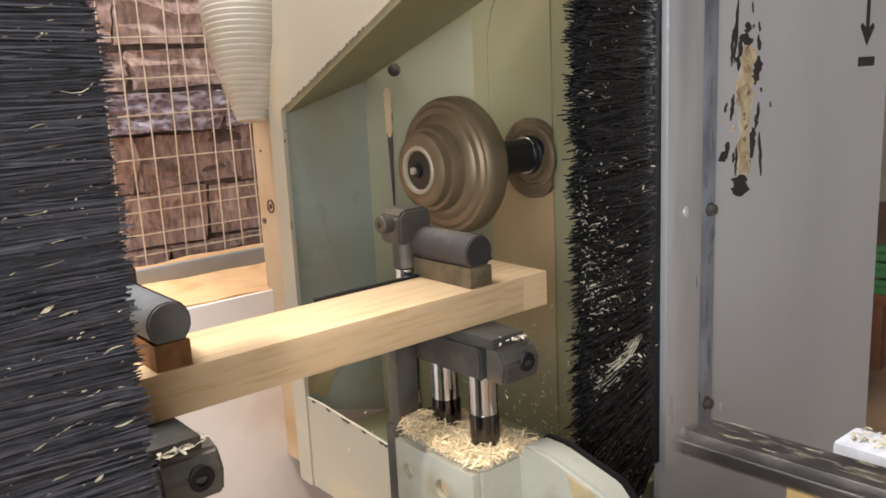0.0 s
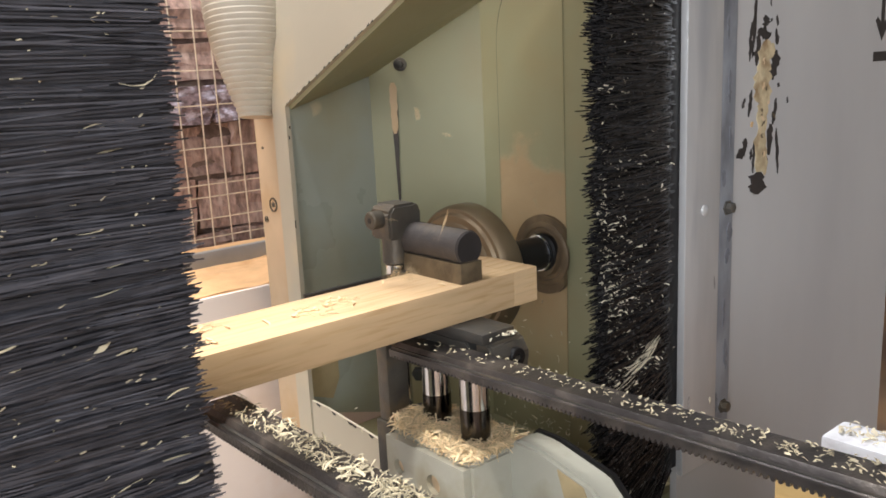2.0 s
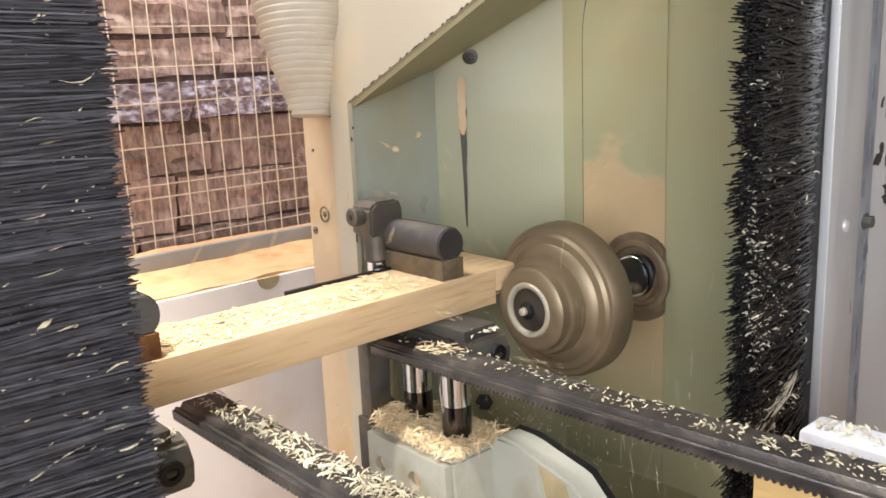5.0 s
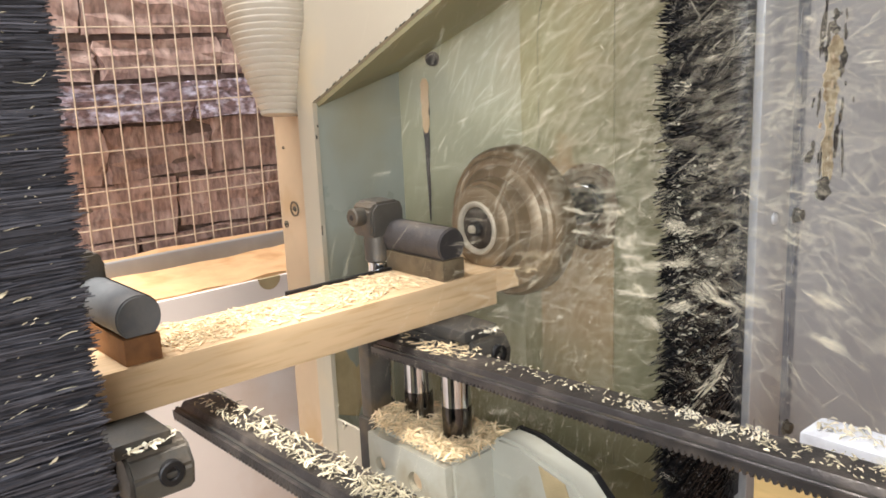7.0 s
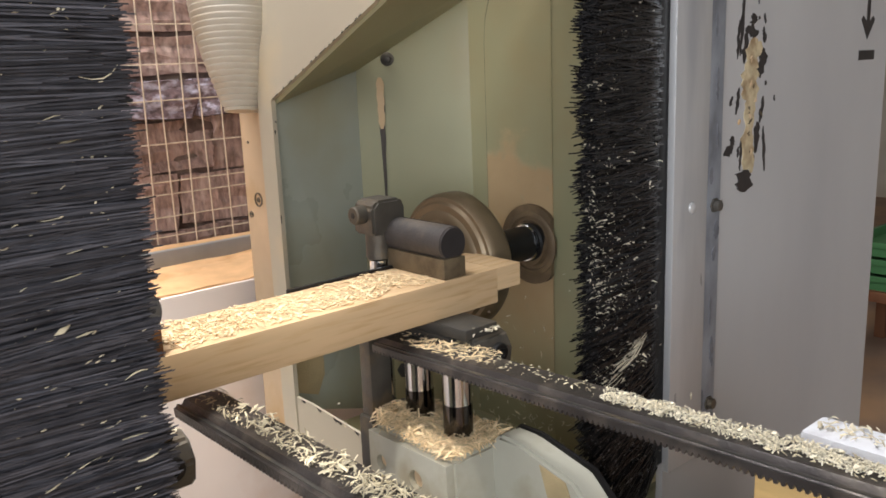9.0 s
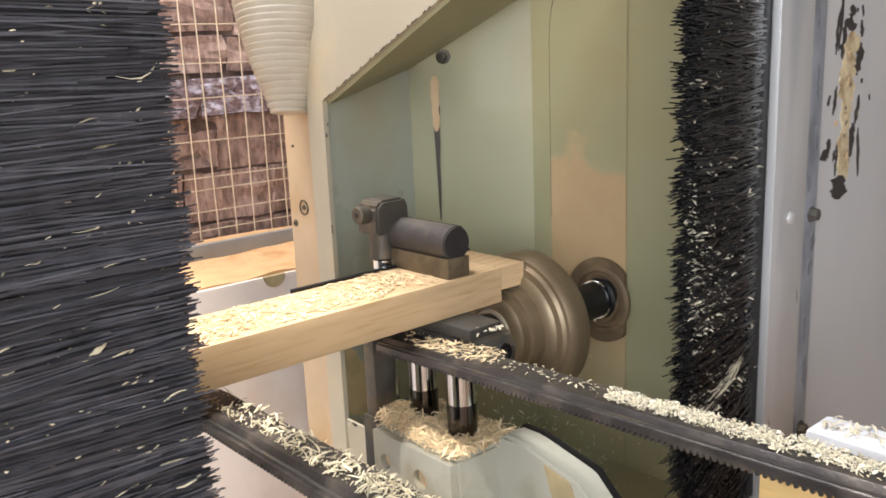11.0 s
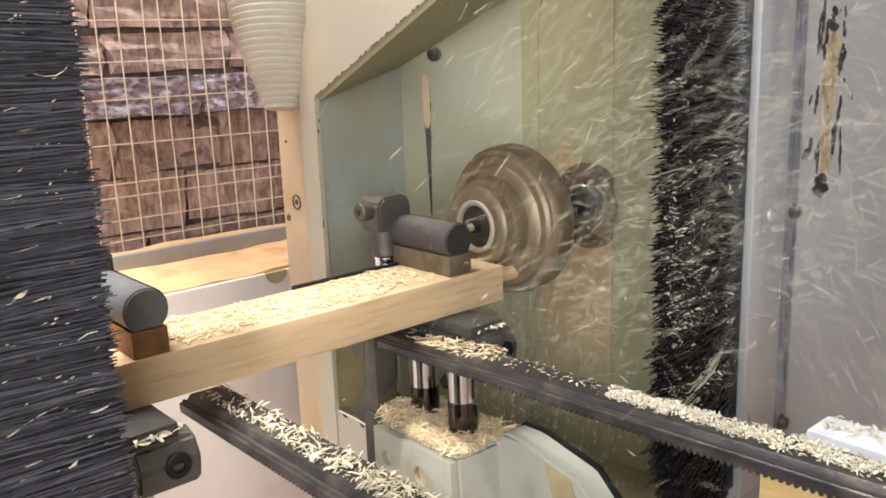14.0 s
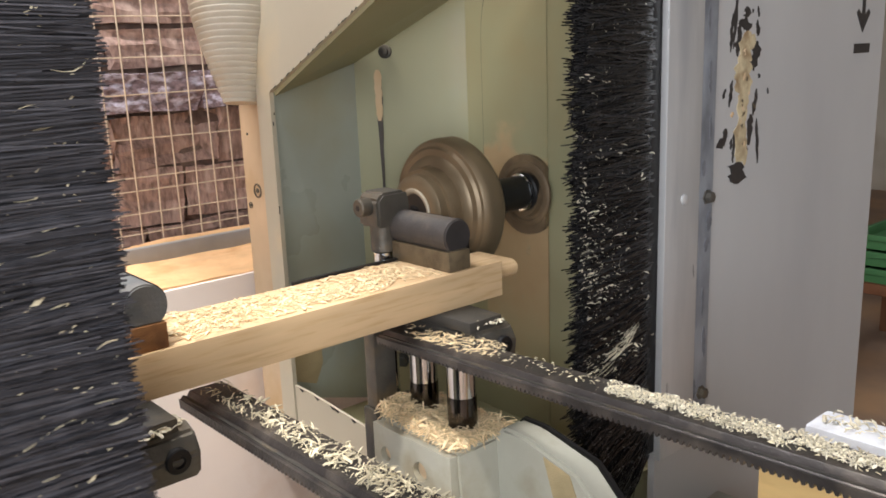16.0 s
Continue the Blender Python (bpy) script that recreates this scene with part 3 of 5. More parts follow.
# ---- bench, brick wall and wire mesh behind ----
def bench():
    t = thing("bench", (0.5, 1.35, -H), "white-washed bench covered with a layer of sawdust", "bench")
    bm = B()
    box(bm, (-1.2, 1.2, -H), (2.6, 1.5, -0.334), 0.004)
    part("front", bm, M_BENCH, t)
    bm = B()
    bmesh.ops.create_grid(bm, x_segments=160, y_segments=20, size=0.5)
    for v in bm.verts:
        x, y = v.co.x * 3.6 + 0.7, v.co.y * 0.28 + 1.345
        v.co = (x, y, -0.331 + 0.006 * noise.noise((x * 14, y * 14, 0)) + 0.016 * max(0, (y - 1.36) / 0.14))
    ex = bmesh.ops.extrude_face_region(bm, geom=list(bm.faces))
    bmesh.ops.translate(bm, vec=(0, 0, -0.02), verts=[g for g in ex["geom"] if isinstance(g, bmesh.types.BMVert)])
    part("sawdust_layer", bm, M_SAW, t, "thick layer of orange sawdust")
    bm = B()
    box(bm, (-1.2, 1.385, -0.336), (2.6, 1.40, -0.303), 0.003)
    part("grey_bar", bm, M_GREY, t, "grey metal bar along the back of the bench")
    # half-round notch in the front edge
    bm = B()
    slab(bm, [(0.675 + 0.020 * math.cos(a), -0.334 + 0.020 * math.sin(a)) for a in [math.pi + math.pi * k / 12 for k in range(13)]], "y", 1.1975, 1.21)
    part("notch", bm, M_DUST, t, "dust-filled half-round notch")


bench()


def wire_mesh():
    t = thing("wire_mesh", (0.5, 1.50, -0.33), "dusty welded wire mesh screen before the brick wall", "wire mesh")
    for k in range(40):
        x = 0.0 + k * 0.0385
        bm = B()
        lathe(bm, (x, 1.497, -0.34), (random.gauss(0, 0.006), 0, 1), [(0, 0.0014), (0.8, 0.0014)], 6)
        part("wire", bm, M_WIRE, t)
    for z in (-0.305, -0.265, -0.225, -0.198, -0.128, -0.058, 0.010, 0.078, 0.146, 0.21):
        bm = B()
        lathe(bm, (-0.1, 1.4995, z), (1, 0, random.gauss(0, 0.004)), [(0, 0.0014), (1.8, 0.0014)], 6)
        part("wire", bm, M_WIRE, t)


wire_mesh()


# ---- the cutting head: hood, brush and side panel ----
def head():
    t = thing("tenoning_machine", (0.75, 0.65, -0.62), "grey-green tenoning machine hood with black brush and grey side panel", "machine")
    bm = B()
    slab(bm, [(0.40, -0.62), (0.735, -0.62), (0.735, 0.30), (0.40, 0.30)], "x", 0.873, 0.885)
    part("back_wall", bm, M_GREEN, t, "grey-green painted steel wall")
    # cover plate with a rounded upper corner
    pts = [(0.573, -0.55), (0.698, -0.55), (0.698, 0.02)] + [(0.698 - 0.06 + 0.06 * math.cos(a), 0.02 + 0.10 * math.sin(a)) for a in [math.pi / 2 * k / 8 for k in range(1, 9)]] + [(0.573, 0.12)]
    bm = B()
    slab(bm, [(y + (0.0022 if y > 0.6 else 0.004), max(z, -0.22) + (0.002 if z > 0.04 else 0)) for y, z in pts], "x", 0.8722, 0.8729)
    part("dark_gap", bm, M_BLACK, t, "narrow dark gap round the cover plate")
    bm = B()
    slab(bm, pts, "x", 0.8705, 0.8722)
    part("cover_plate", bm, M_DUSTY, t, "grey-green cover plate caked with tan wood dust")
    # slanting panel with a slot
    bm = B()
    strip(bm, [(0.762, 0.862, -0.62), (0.877, 0.728, -0.62), (0.877, 0.728, 0.30), (0.762, 0.862, 0.30)], -0.008)
    part("slant_panel", bm, M_GREEN, t)
    d = Vector((0.108, -0.142, 0)).normalized()
    nrm = Vector((-d.y, d.x, 0)).normalized() * -1
    nrm = nrm if nrm.x < 0 else -nrm

    def on(s, z, o):
        p = Vector((0.762, 0.862, 0)) + d * s + nrm * o
        return (p.x, p.y, z)
    def ragged(s0, z0, s1, z1, w0, w1, o, m, name, lab, seed):
        """A thin splintered strip up the panel."""
        n, b = 14, B()
        rings = []
        for k in range(n + 1):
            u = k / n
            c, z = s0 + (s1 - s0) * u, z0 + (z1 - z0) * u
            h = (w0 + (w1 - w0) * u) * (0.4 + 0.6 * min(1, 7 * u, 7 * (1 - u)))
            a = c - h * (0.9 + 0.35 * noise.noise((u * 6, seed, 0)))
            e = c + h * (0.9 + 0.35 * noise.noise((u * 7, seed, 9)))
            rings.append([b.verts.new(p) for p in (on(a, z, o), on(e, z, o), on(e, z, o + 0.0007), on(a, z, o + 0.0007))])
        for p, q in zip(rings, rings[1:]):
            for k in range(4):
                b.faces.new((p[k], p[(k + 1) % 4], q[(k + 1) % 4], q[k]))
        b.faces.new(rings[0][::-1])
        b.faces.new(rings[-1])
        part(name, b, m, t, lab)
    # no hole is cut: dark strip paints its shade, tan strip the lit wood behind
    ragged(0.0375, -0.225, 0.0365, -0.026, 0.0016, 0.0062, 0.0003, M_SLOT, "slot", "dark strip painted as the shade inside the slot", 1.5)
    ragged(0.0362, -0.098, 0.0365, -0.022, 0.0052, 0.0070, 0.0014, M_TAN, "slot_filler", "tan strip painted as the lit wood behind the slot", 4.2)
    bm = B()
    lathe(bm, on(0.053, -0.482, 0.001), nrm, [(0, 0.013), (0.002, 0.013), (0.002, 0.0095), (0.009, 0.0092), (0.010, 0.006)], 6)
    part("bolt", bm, M_DARKST, t)
    bm = B()
    p = on(0.050, 0.004, 0.002)
    lathe(bm, p, nrm, [(0, 0.010), (0.002, 0.010), (0.003, 0.0085), (0.003, 0.006), (0.008, 0.0055), (0.009, 0.003)], 20)
    part("bolt", bm, M_DARKST, t)
    # side wall towards the bench
    bm = B()
    strip(bm, [(0.607, 0.852, -0.50), (0.762, 0.862, -0.55), (0.762, 0.862, -0.005), (0.607, 0.840, -0.045)], -0.006)
    part("side_wall", bm, M_BLUISH, t, "pale bluish painted steel wall")
    for k in range(9):
        y = 0.825 - 0.03 * k - 0.01 * (k % 3)
        bm = B()
        slab(bm, [(y, -0.4752 - (0.80 - min(y, 0.80)) * 0.0714), (y - 0.012, -0.4760 - (0.80 - min(y - 0.012, 0.80)) * 0.0714), (y - 0.009, -0.4795 - (0.80 - min(y - 0.009, 0.80)) * 0.0714), (y - 0.003, -0.4785 - (0.80 - min(y, 0.80)) * 0.0714)], "x", 0.6024, 0.6031)
        part("paint_chip", bm, M_BLACK, t)
    bm = B()
    strip(bm, [(0.607, 0.840, -0.045), (0.762, 0.862, -0.005), (0.873, 0.50, 0.175), (0.607, 0.50, 0.112)], 0.006)
    part("roof_panel", bm, M_GREEN, t)
    bm = B()
    strip(bm, [on(-0.004, 0.002, 0.001), on(0.002, -0.002, 0.001), (0.868, 0.60, 0.150), (0.868, 0.60, 0.156)], 0.003)
    part("folded_edge", bm, M_GREEN, t)
    bm = B()
    pts = [(0.612 + 0.05 * k / 9, -0.395 + 0.02 * noise.noise((k * 0.8, 5, 0)) + 0.02 * math.sin(k * 0.7)) for k in range(10)]
    pts = [(0.612, -0.475), (0.65, -0.49), (0.664, -0.46)] + pts[::-1]
    q = [Vector((x, 0.852 + (x - 0.607) * 0.065 - (z + 0.50) * 0.0264 - 0.0012, z)) for x, z in pts]
    lo, hi = [bm.verts.new(p) for p in q], [bm.verts.new(p + Vector((0, 0.004, 0))) for p in q]
    bm.faces.new(lo)
    bm.faces.new(hi[::-1])
    part("dust_smear", bm, M_DUST, t, "smear of caked wood dust")
    # front flange
    bm = B()
    slab(bm, [(0.838, -0.62), (0.838, -0.045), (0.62, 0.055), (0.44, 0.14), (0.44, 0.36), (0.80, 0.36), (0.845, 0.05), (0.874, -0.012), (0.874, -0.62)], "x", 0.600, 0.6068)
    part("front_flange", bm, M_CREAM, t, "cream painted front flange with chipped edges")
    rng = random.Random(3)
    for k in range(26):
        u = rng.random()
        y, z = 0.838 - 0.218 * u, -0.045 + 0.100 * u
        w, h = rng.uniform(0.0015, 0.006), rng.uniform(0.0006, 0.0016)
        bm = B()
        slab(bm, [(y, z - 0.0002), (y - w, z + w * 0.458 - 0.0002), (y - w * 0.8, z + w * 0.458 + h), (y - w * 0.2, z + h)], "x", 0.5994, 0.6001)
        part("paint_chip", bm, M_BLACK, t)
    for y, z, w, h in ((0.832, -0.09, 0.002, 0.005), (0.835, -0.215, 0.0015, 0.012), (0.828, -0.075, 0.002, 0.003)):
        bm = B()
        slab(bm, [(y, z), (y + w, z), (y + w, z + h), (y, z + h)], "x", 0.5994, 0.6001)
        part("paint_chip", bm, M_BLACK, t)
    bm = B()
    slab(bm, [(0.45, -0.62), (0.838, -0.62), (0.838, -0.475), (0.80, -0.475), (0.45, -0.50)], "x", 0.603, 0.6068)
    part("lower_flange", bm, M_CREAM, t)
    bm = B()
    box(bm, (0.607, 0.40, -0.56), (0.873, 0.86, -0.55))
    part("hood_floor", bm, M_GREEN, t)
    # dusty board beside the flange
    bm = B()
    slab(bm, [(0.876, -0.62), (0.905, -0.62), (0.985, -0.62), (0.985, -0.066), (0.876, -0.066)], "x", 0.630, 0.642)
    part("edge_board", bm, M_TAN, t, "tan dust-covered board")
    for z, y, r in ((-0.196, 0.948, 0.011), (-0.221, 0.973, 0.005), (-0.11, 0.965, 0.002)):
        bm = B()
        lathe(bm, (0.6285, y, z), (1, 0, 0), [(0, r), (0.003, r), (0.003, r * 0.8), (0, r * 0.8), (0, r)], 26, False)
        part("washer", bm, M_STEEL, t)
        bm = B()
        lathe(bm, (0.6280, y, z), (1, 0, 0), [(0, r * 0.3), (0.003, r * 0.42)], 16)
        part("screw", bm, M_STEEL, t)
    # side panel with aluminium strip
    bm = B()
    slab(bm, [(0.876, -0.80), (1.50, -0.80), (1.50, 0.42), (0.876, 0.42)], "y", 0.394, 0.404)
    pn = part("side_panel", bm, M_PANEL, t, "light grey panel with torn paper and black marks")
    bm = B()
    box(bm, (0.874, 0.3845, -0.535), (0.949, 0.394, 0.42), 0.0012)
    part("aluminium_strip", bm, M_ALU, t)
    bm = B()
    box(bm, (0.9495, 0.388, -0.535), (0.986, 0.394, 0.42), 0.001)
    part("angle_flange", bm, M_ALUD, t, "smudged dull aluminium flange")
    for x, z in ((0.915, -0.191), (0.915, -0.492), (0.915, 0.12)):
        bm = B()
        lathe(bm, (x, 0.3845, z), (0, -1, 0), [(0, 0.0075), (0.002, 0.007), (0.004, 0.004)], 18)
        part("rivet", bm, M_ALU, t)
    for x, z in ((0.972, -0.196), (0.972, -0.468), (0.972, 0.12)):
        bm = B()
        lathe(bm, (x, 0.388, z), (0, -1, 0), [(0, 0.010), (0.002, 0.010), (0.002, 0.0075), (0.009, 0.0072), (0.010, 0.004)], 6)
        part("hex_bolt", bm, M_STEEL, t)
    rng = random.Random(11)
    lay = [0.0]

    def sliver(x0, z0, x1, z1, w, m, name, lab, rough=0.45):
        """A torn flake between two ends, of uneven width."""
        lay[0] += 0.00003
        a, c = Vector((x0, z0)), Vector((x1, z1))
        d = (c - a).normalized()
        q = Vector((-d.y, d.x))
        n = 9
        one, two = [], []
        for k in range(n + 1):
            u = k / n
            h = w / 2 * (0.25 + 0.75 * min(1, 4 * u, 4 * (1 - u)))
            p = a.lerp(c, u) + q * w * rng.uniform(-0.12, 0.12)
            one.append(p + q * h * rng.uniform(1 - rough, 1 + rough))
            two.append(p - q * h * rng.uniform(1 - rough, 1 + rough))
        b = B()
        slab(b, [tuple(p) for p in one + two[::-1]], "y", 0.3937 - lay[0], 0.3941)
        part(name, b, m, pn, lab)
    for x0, z0, x1, z1, w in ((1.040, 0.072, 1.033, -0.010, 0.008), (1.029, 0.035, 1.026, -0.014, 0.007), (1.050, 0.026, 1.044, -0.020, 0.011),
                              (1.064, 0.044, 1.065, 0.030, 0.016), (1.044, 0.024, 1.078, 0.018, 0.015), (1.096, 0.020, 1.093, 0.006, 0.008),
                              (1.094, -0.001, 1.086, -0.040, 0.019), (1.033, -0.050, 1.028, -0.085, 0.007), (1.018, -0.060, 1.012, -0.073, 0.006),
                              (1.097, -0.064, 1.090, -0.100, 0.008), (1.085, -0.098, 1.081, -0.140, 0.014), (1.100, -0.105, 1.108, -0.168, 0.007),
                              (1.022, -0.112, 1.018, -0.130, 0.011), (1.000, -0.134, 1.024, -0.128, 0.012), (1.044, -0.118, 1.042, -0.160, 0.006)):
        sliver(x0, z0, x1, z1, w, M_INK, "glue_mark", "dark glue remnant")
    for k in range(12):
        x, z = 1.068 + rng.gauss(0, 0.026), rng.uniform(-0.18, 0.07)
        sliver(x, z, x + rng.uniform(-0.003, 0.003), z - rng.uniform(0.004, 0.018), rng.uniform(0.002, 0.005), M_INK, "glue_mark", "dark glue remnant")
    for x0, z0, x1, z1, w in ((1.072, 0.012, 1.056, -0.036, 0.034), (1.058, -0.020, 1.064, -0.075, 0.040), (1.066, -0.055, 1.060, -0.110, 0.024),
                              (1.060, -0.095, 1.058, -0.166, 0.027), (1.084, 0.008, 1.078, -0.010, 0.012), (1.066, -0.120, 1.072, -0.166, 0.015)):
        sliver(x0, z0, x1, z1, w, M_PEEL, "torn_paper", "torn tan paper remnant", 0.25)
    for k in range(16):
        x, z = 1.064 + rng.gauss(0, 0.011), rng.uniform(-0.15, 0.0)
        sliver(x, z, x + rng.uniform(-0.012, 0.012), z - rng.uniform(-0.004, 0.012), rng.uniform(0.002, 0.005), M_TAN if k % 2 else M_BLOCK, "torn_paper", "torn tan paper remnant")
    sliver(1.056, -0.160, 1.052, -0.190, 0.036, M_INK, "glue_mark", "dark glue remnant")
    for k in range(9):  # smudges rubbed onto the aluminium
        x, z = 0.968 + rng.gauss(0, 0.006), 0.04 - 0.06 * k + rng.uniform(-0.02, 0.02)
        lay[0] = 0.0063
        sliver(x, z, x + rng.uniform(-0.003, 0.003), z - rng.uniform(0.015, 0.045), rng.uniform(0.004, 0.012), M_SMUDGE, "smudge", "dark oily smudge")
    bm = B()
    slab(bm, [(1.413, 0.09), (1.425, 0.09), (1.425, 0.034), (1.437, 0.042), (1.444, 0.036), (1.419, 0.006), (1.394, 0.036), (1.401, 0.042), (1.413, 0.034)], "y", 0.3934, 0.3941)
    part("arrow", bm, M_INK, pn, "black printed arrow")
    bm = B()
    slab(bm, [(1.392, -0.026), (1.450, -0.026), (1.450, -0.011), (1.392, -0.011)], "y", 0.3934, 0.3941)
    part("dash", bm, M_INK, pn, "black printed dash")
    # brush
    bm = B()
    box(bm, (0.858, 0.3955, -0.525), (0.878, 0.425, 0.42), 0.001)
    part("brush_holder", bm, M_BLACK, t)
    rng = random.Random(21)

    def root(r, u):
        return (0.868, 0.396 + 0.018 * r.random(), -0.53 + 0.80 * u)

    def tip(r, u, a):
        low = max(0, (0.34 - u) / 0.34)
        z = a.z - 0.05 * low * (1 if r.random() < 0.75 else r.uniform(-0.5, 2)) + r.gauss(0, 0.010) + 0.012 * noise.noise((a.z * 70, 4, r.random() * 2))
        ln = 0.140 + 0.009 * noise.noise((a.z * 26, 3, 0)) + 0.008 * noise.noise((a.z * 90, 7, 0)) + r.uniform(-0.05 if r.random() < 0.5 else -0.008, 0.006)
        ln = min(ln, 0.136 - max(0, -0.43 - a.z) * 0.7) if a.z < -0.43 else ln
        return (a.x - ln, a.y + r.gauss(0, 0.006) - 0.004, max(z, -0.585))
    V, F = bristles(rng, 9000, root, tip, 0.0, 0.00095)
    loose("bristle", V, F, M_BRISTC, (0.862, 0.41, -0.53), t, "dense black nylon bristles", "stuff")
    V, F = shavings(rng, 520, lambda r: (lambda z: (0.736 + abs(r.gauss(0, 0.03)) + (0.06 * r.random() if r.random() < 0.3 else 0), 0.392 + 0.004 * r.random(), z))(
        r.choice((r.gauss(-0.20, 0.05), r.gauss(-0.26, 0.03), r.gauss(-0.365, 0.012), r.uniform(-0.4, 0.1)))), (0.003, 0.011))
    loose("caught_shaving", V, F, M_CHIP, (0.7, 0.4, -0.3), t, "shavings caught in the bristles", "stuff")
    V, F = shavings(rng, 130, lambda r: (lambda z: (0.728 + abs(r.gauss(0, 0.010)), 0.391 + 0.01 * r.random(), z))(
        r.choice((r.gauss(-0.20, 0.03), r.gauss(-0.235, 0.015), r.gauss(-0.15, 0.02), r.uniform(-0.30, 0.0)))), (0.002, 0.009), (0.1, 0.35))
    loose("caught_shaving", V, F, M_CHIP, (0.7, 0.4, -0.3), t, "clumps of shavings stuck to the bristle tips", "stuff")
    V, F = [], []
    for _ in range(34):
        ln = rng.uniform(0.012, 0.05)
        vs, fs = chip_geo(rng, ln, rng.uniform(0.0006, 0.0013), 0.0005, 0.12)
        u = rng.random()
        m = Matrix.Translation((0.752 + 0.062 * u, 0.389 + 0.003 * rng.random(), -0.380 + 0.034 * u + rng.gauss(0, 0.006))) @ Euler((radians(80), rng.gauss(-0.42, 0.16), 0)).to_matrix().to_4x4()
        o = len(V)
        V += [m @ Vector(v) for v in vs]
        F += [tuple(i + o for i in f) for f in fs]
    loose("caught_shaving", V, F, M_CHIP, (0.7, 0.4, -0.3), t, "long shavings caught in the bristles", "stuff")
    # dust hose boot
    bm = B()
    prof = []
    n = 26
    for k in range(n):
        u = k / (n - 1)
        r = 0.0245 + 0.046 * math.sin(min(1, u * 1.1) * math.pi / 2)
        d0 = u * 0.20
        prof += [(d0, r), (d0 + 0.0035, r + 0.0012), (d0 + 0.0055, r)]
    lathe(bm, (0.590, 0.901, -0.060), (0.118, 0.120, 0.976), prof, 40)
    part("dust_hose", bm, M_HOSE, t, "ribbed grey extraction hose")
    bm = B()
    box(bm, (0.887, 0.43, -0.80), (1.42, 0.95, 0.34), 0.004)
    part("housing", bm, M_PANEL, t, "closed grey machine housing behind the hood")
    # brush and side panel stand a little nearer the plank
    for ob in t.children_recursive:
        if ob.name.split(".")[0] in ("bristle", "caught_shaving", "brush_holder", "side_panel", "aluminium_strip", "angle_flange", "rivet", "hex_bolt", "torn_paper", "glue_mark", "smudge", "arrow", "dash"):
            for v in ob.data.vertices:
                p = v.co + PLACE[ob]
                v.co = Vector((p.x * 0.96, (p.y + 0.204) * 0.96 - 0.204, p.z * 0.96)) - PLACE[ob]
    return t


HEAD_OB = head()


def steel_cabinet():
    bm = B()
    box(bm, (0.92, 0.46, -H), (1.40, 1.22, -0.802), 0.006)
    solid("steel_cabinet", bm, M_PANEL, (1.16, 0.84, -H), "grey painted steel cabinet standing under the cutter head", "cabinet")


steel_cabinet()


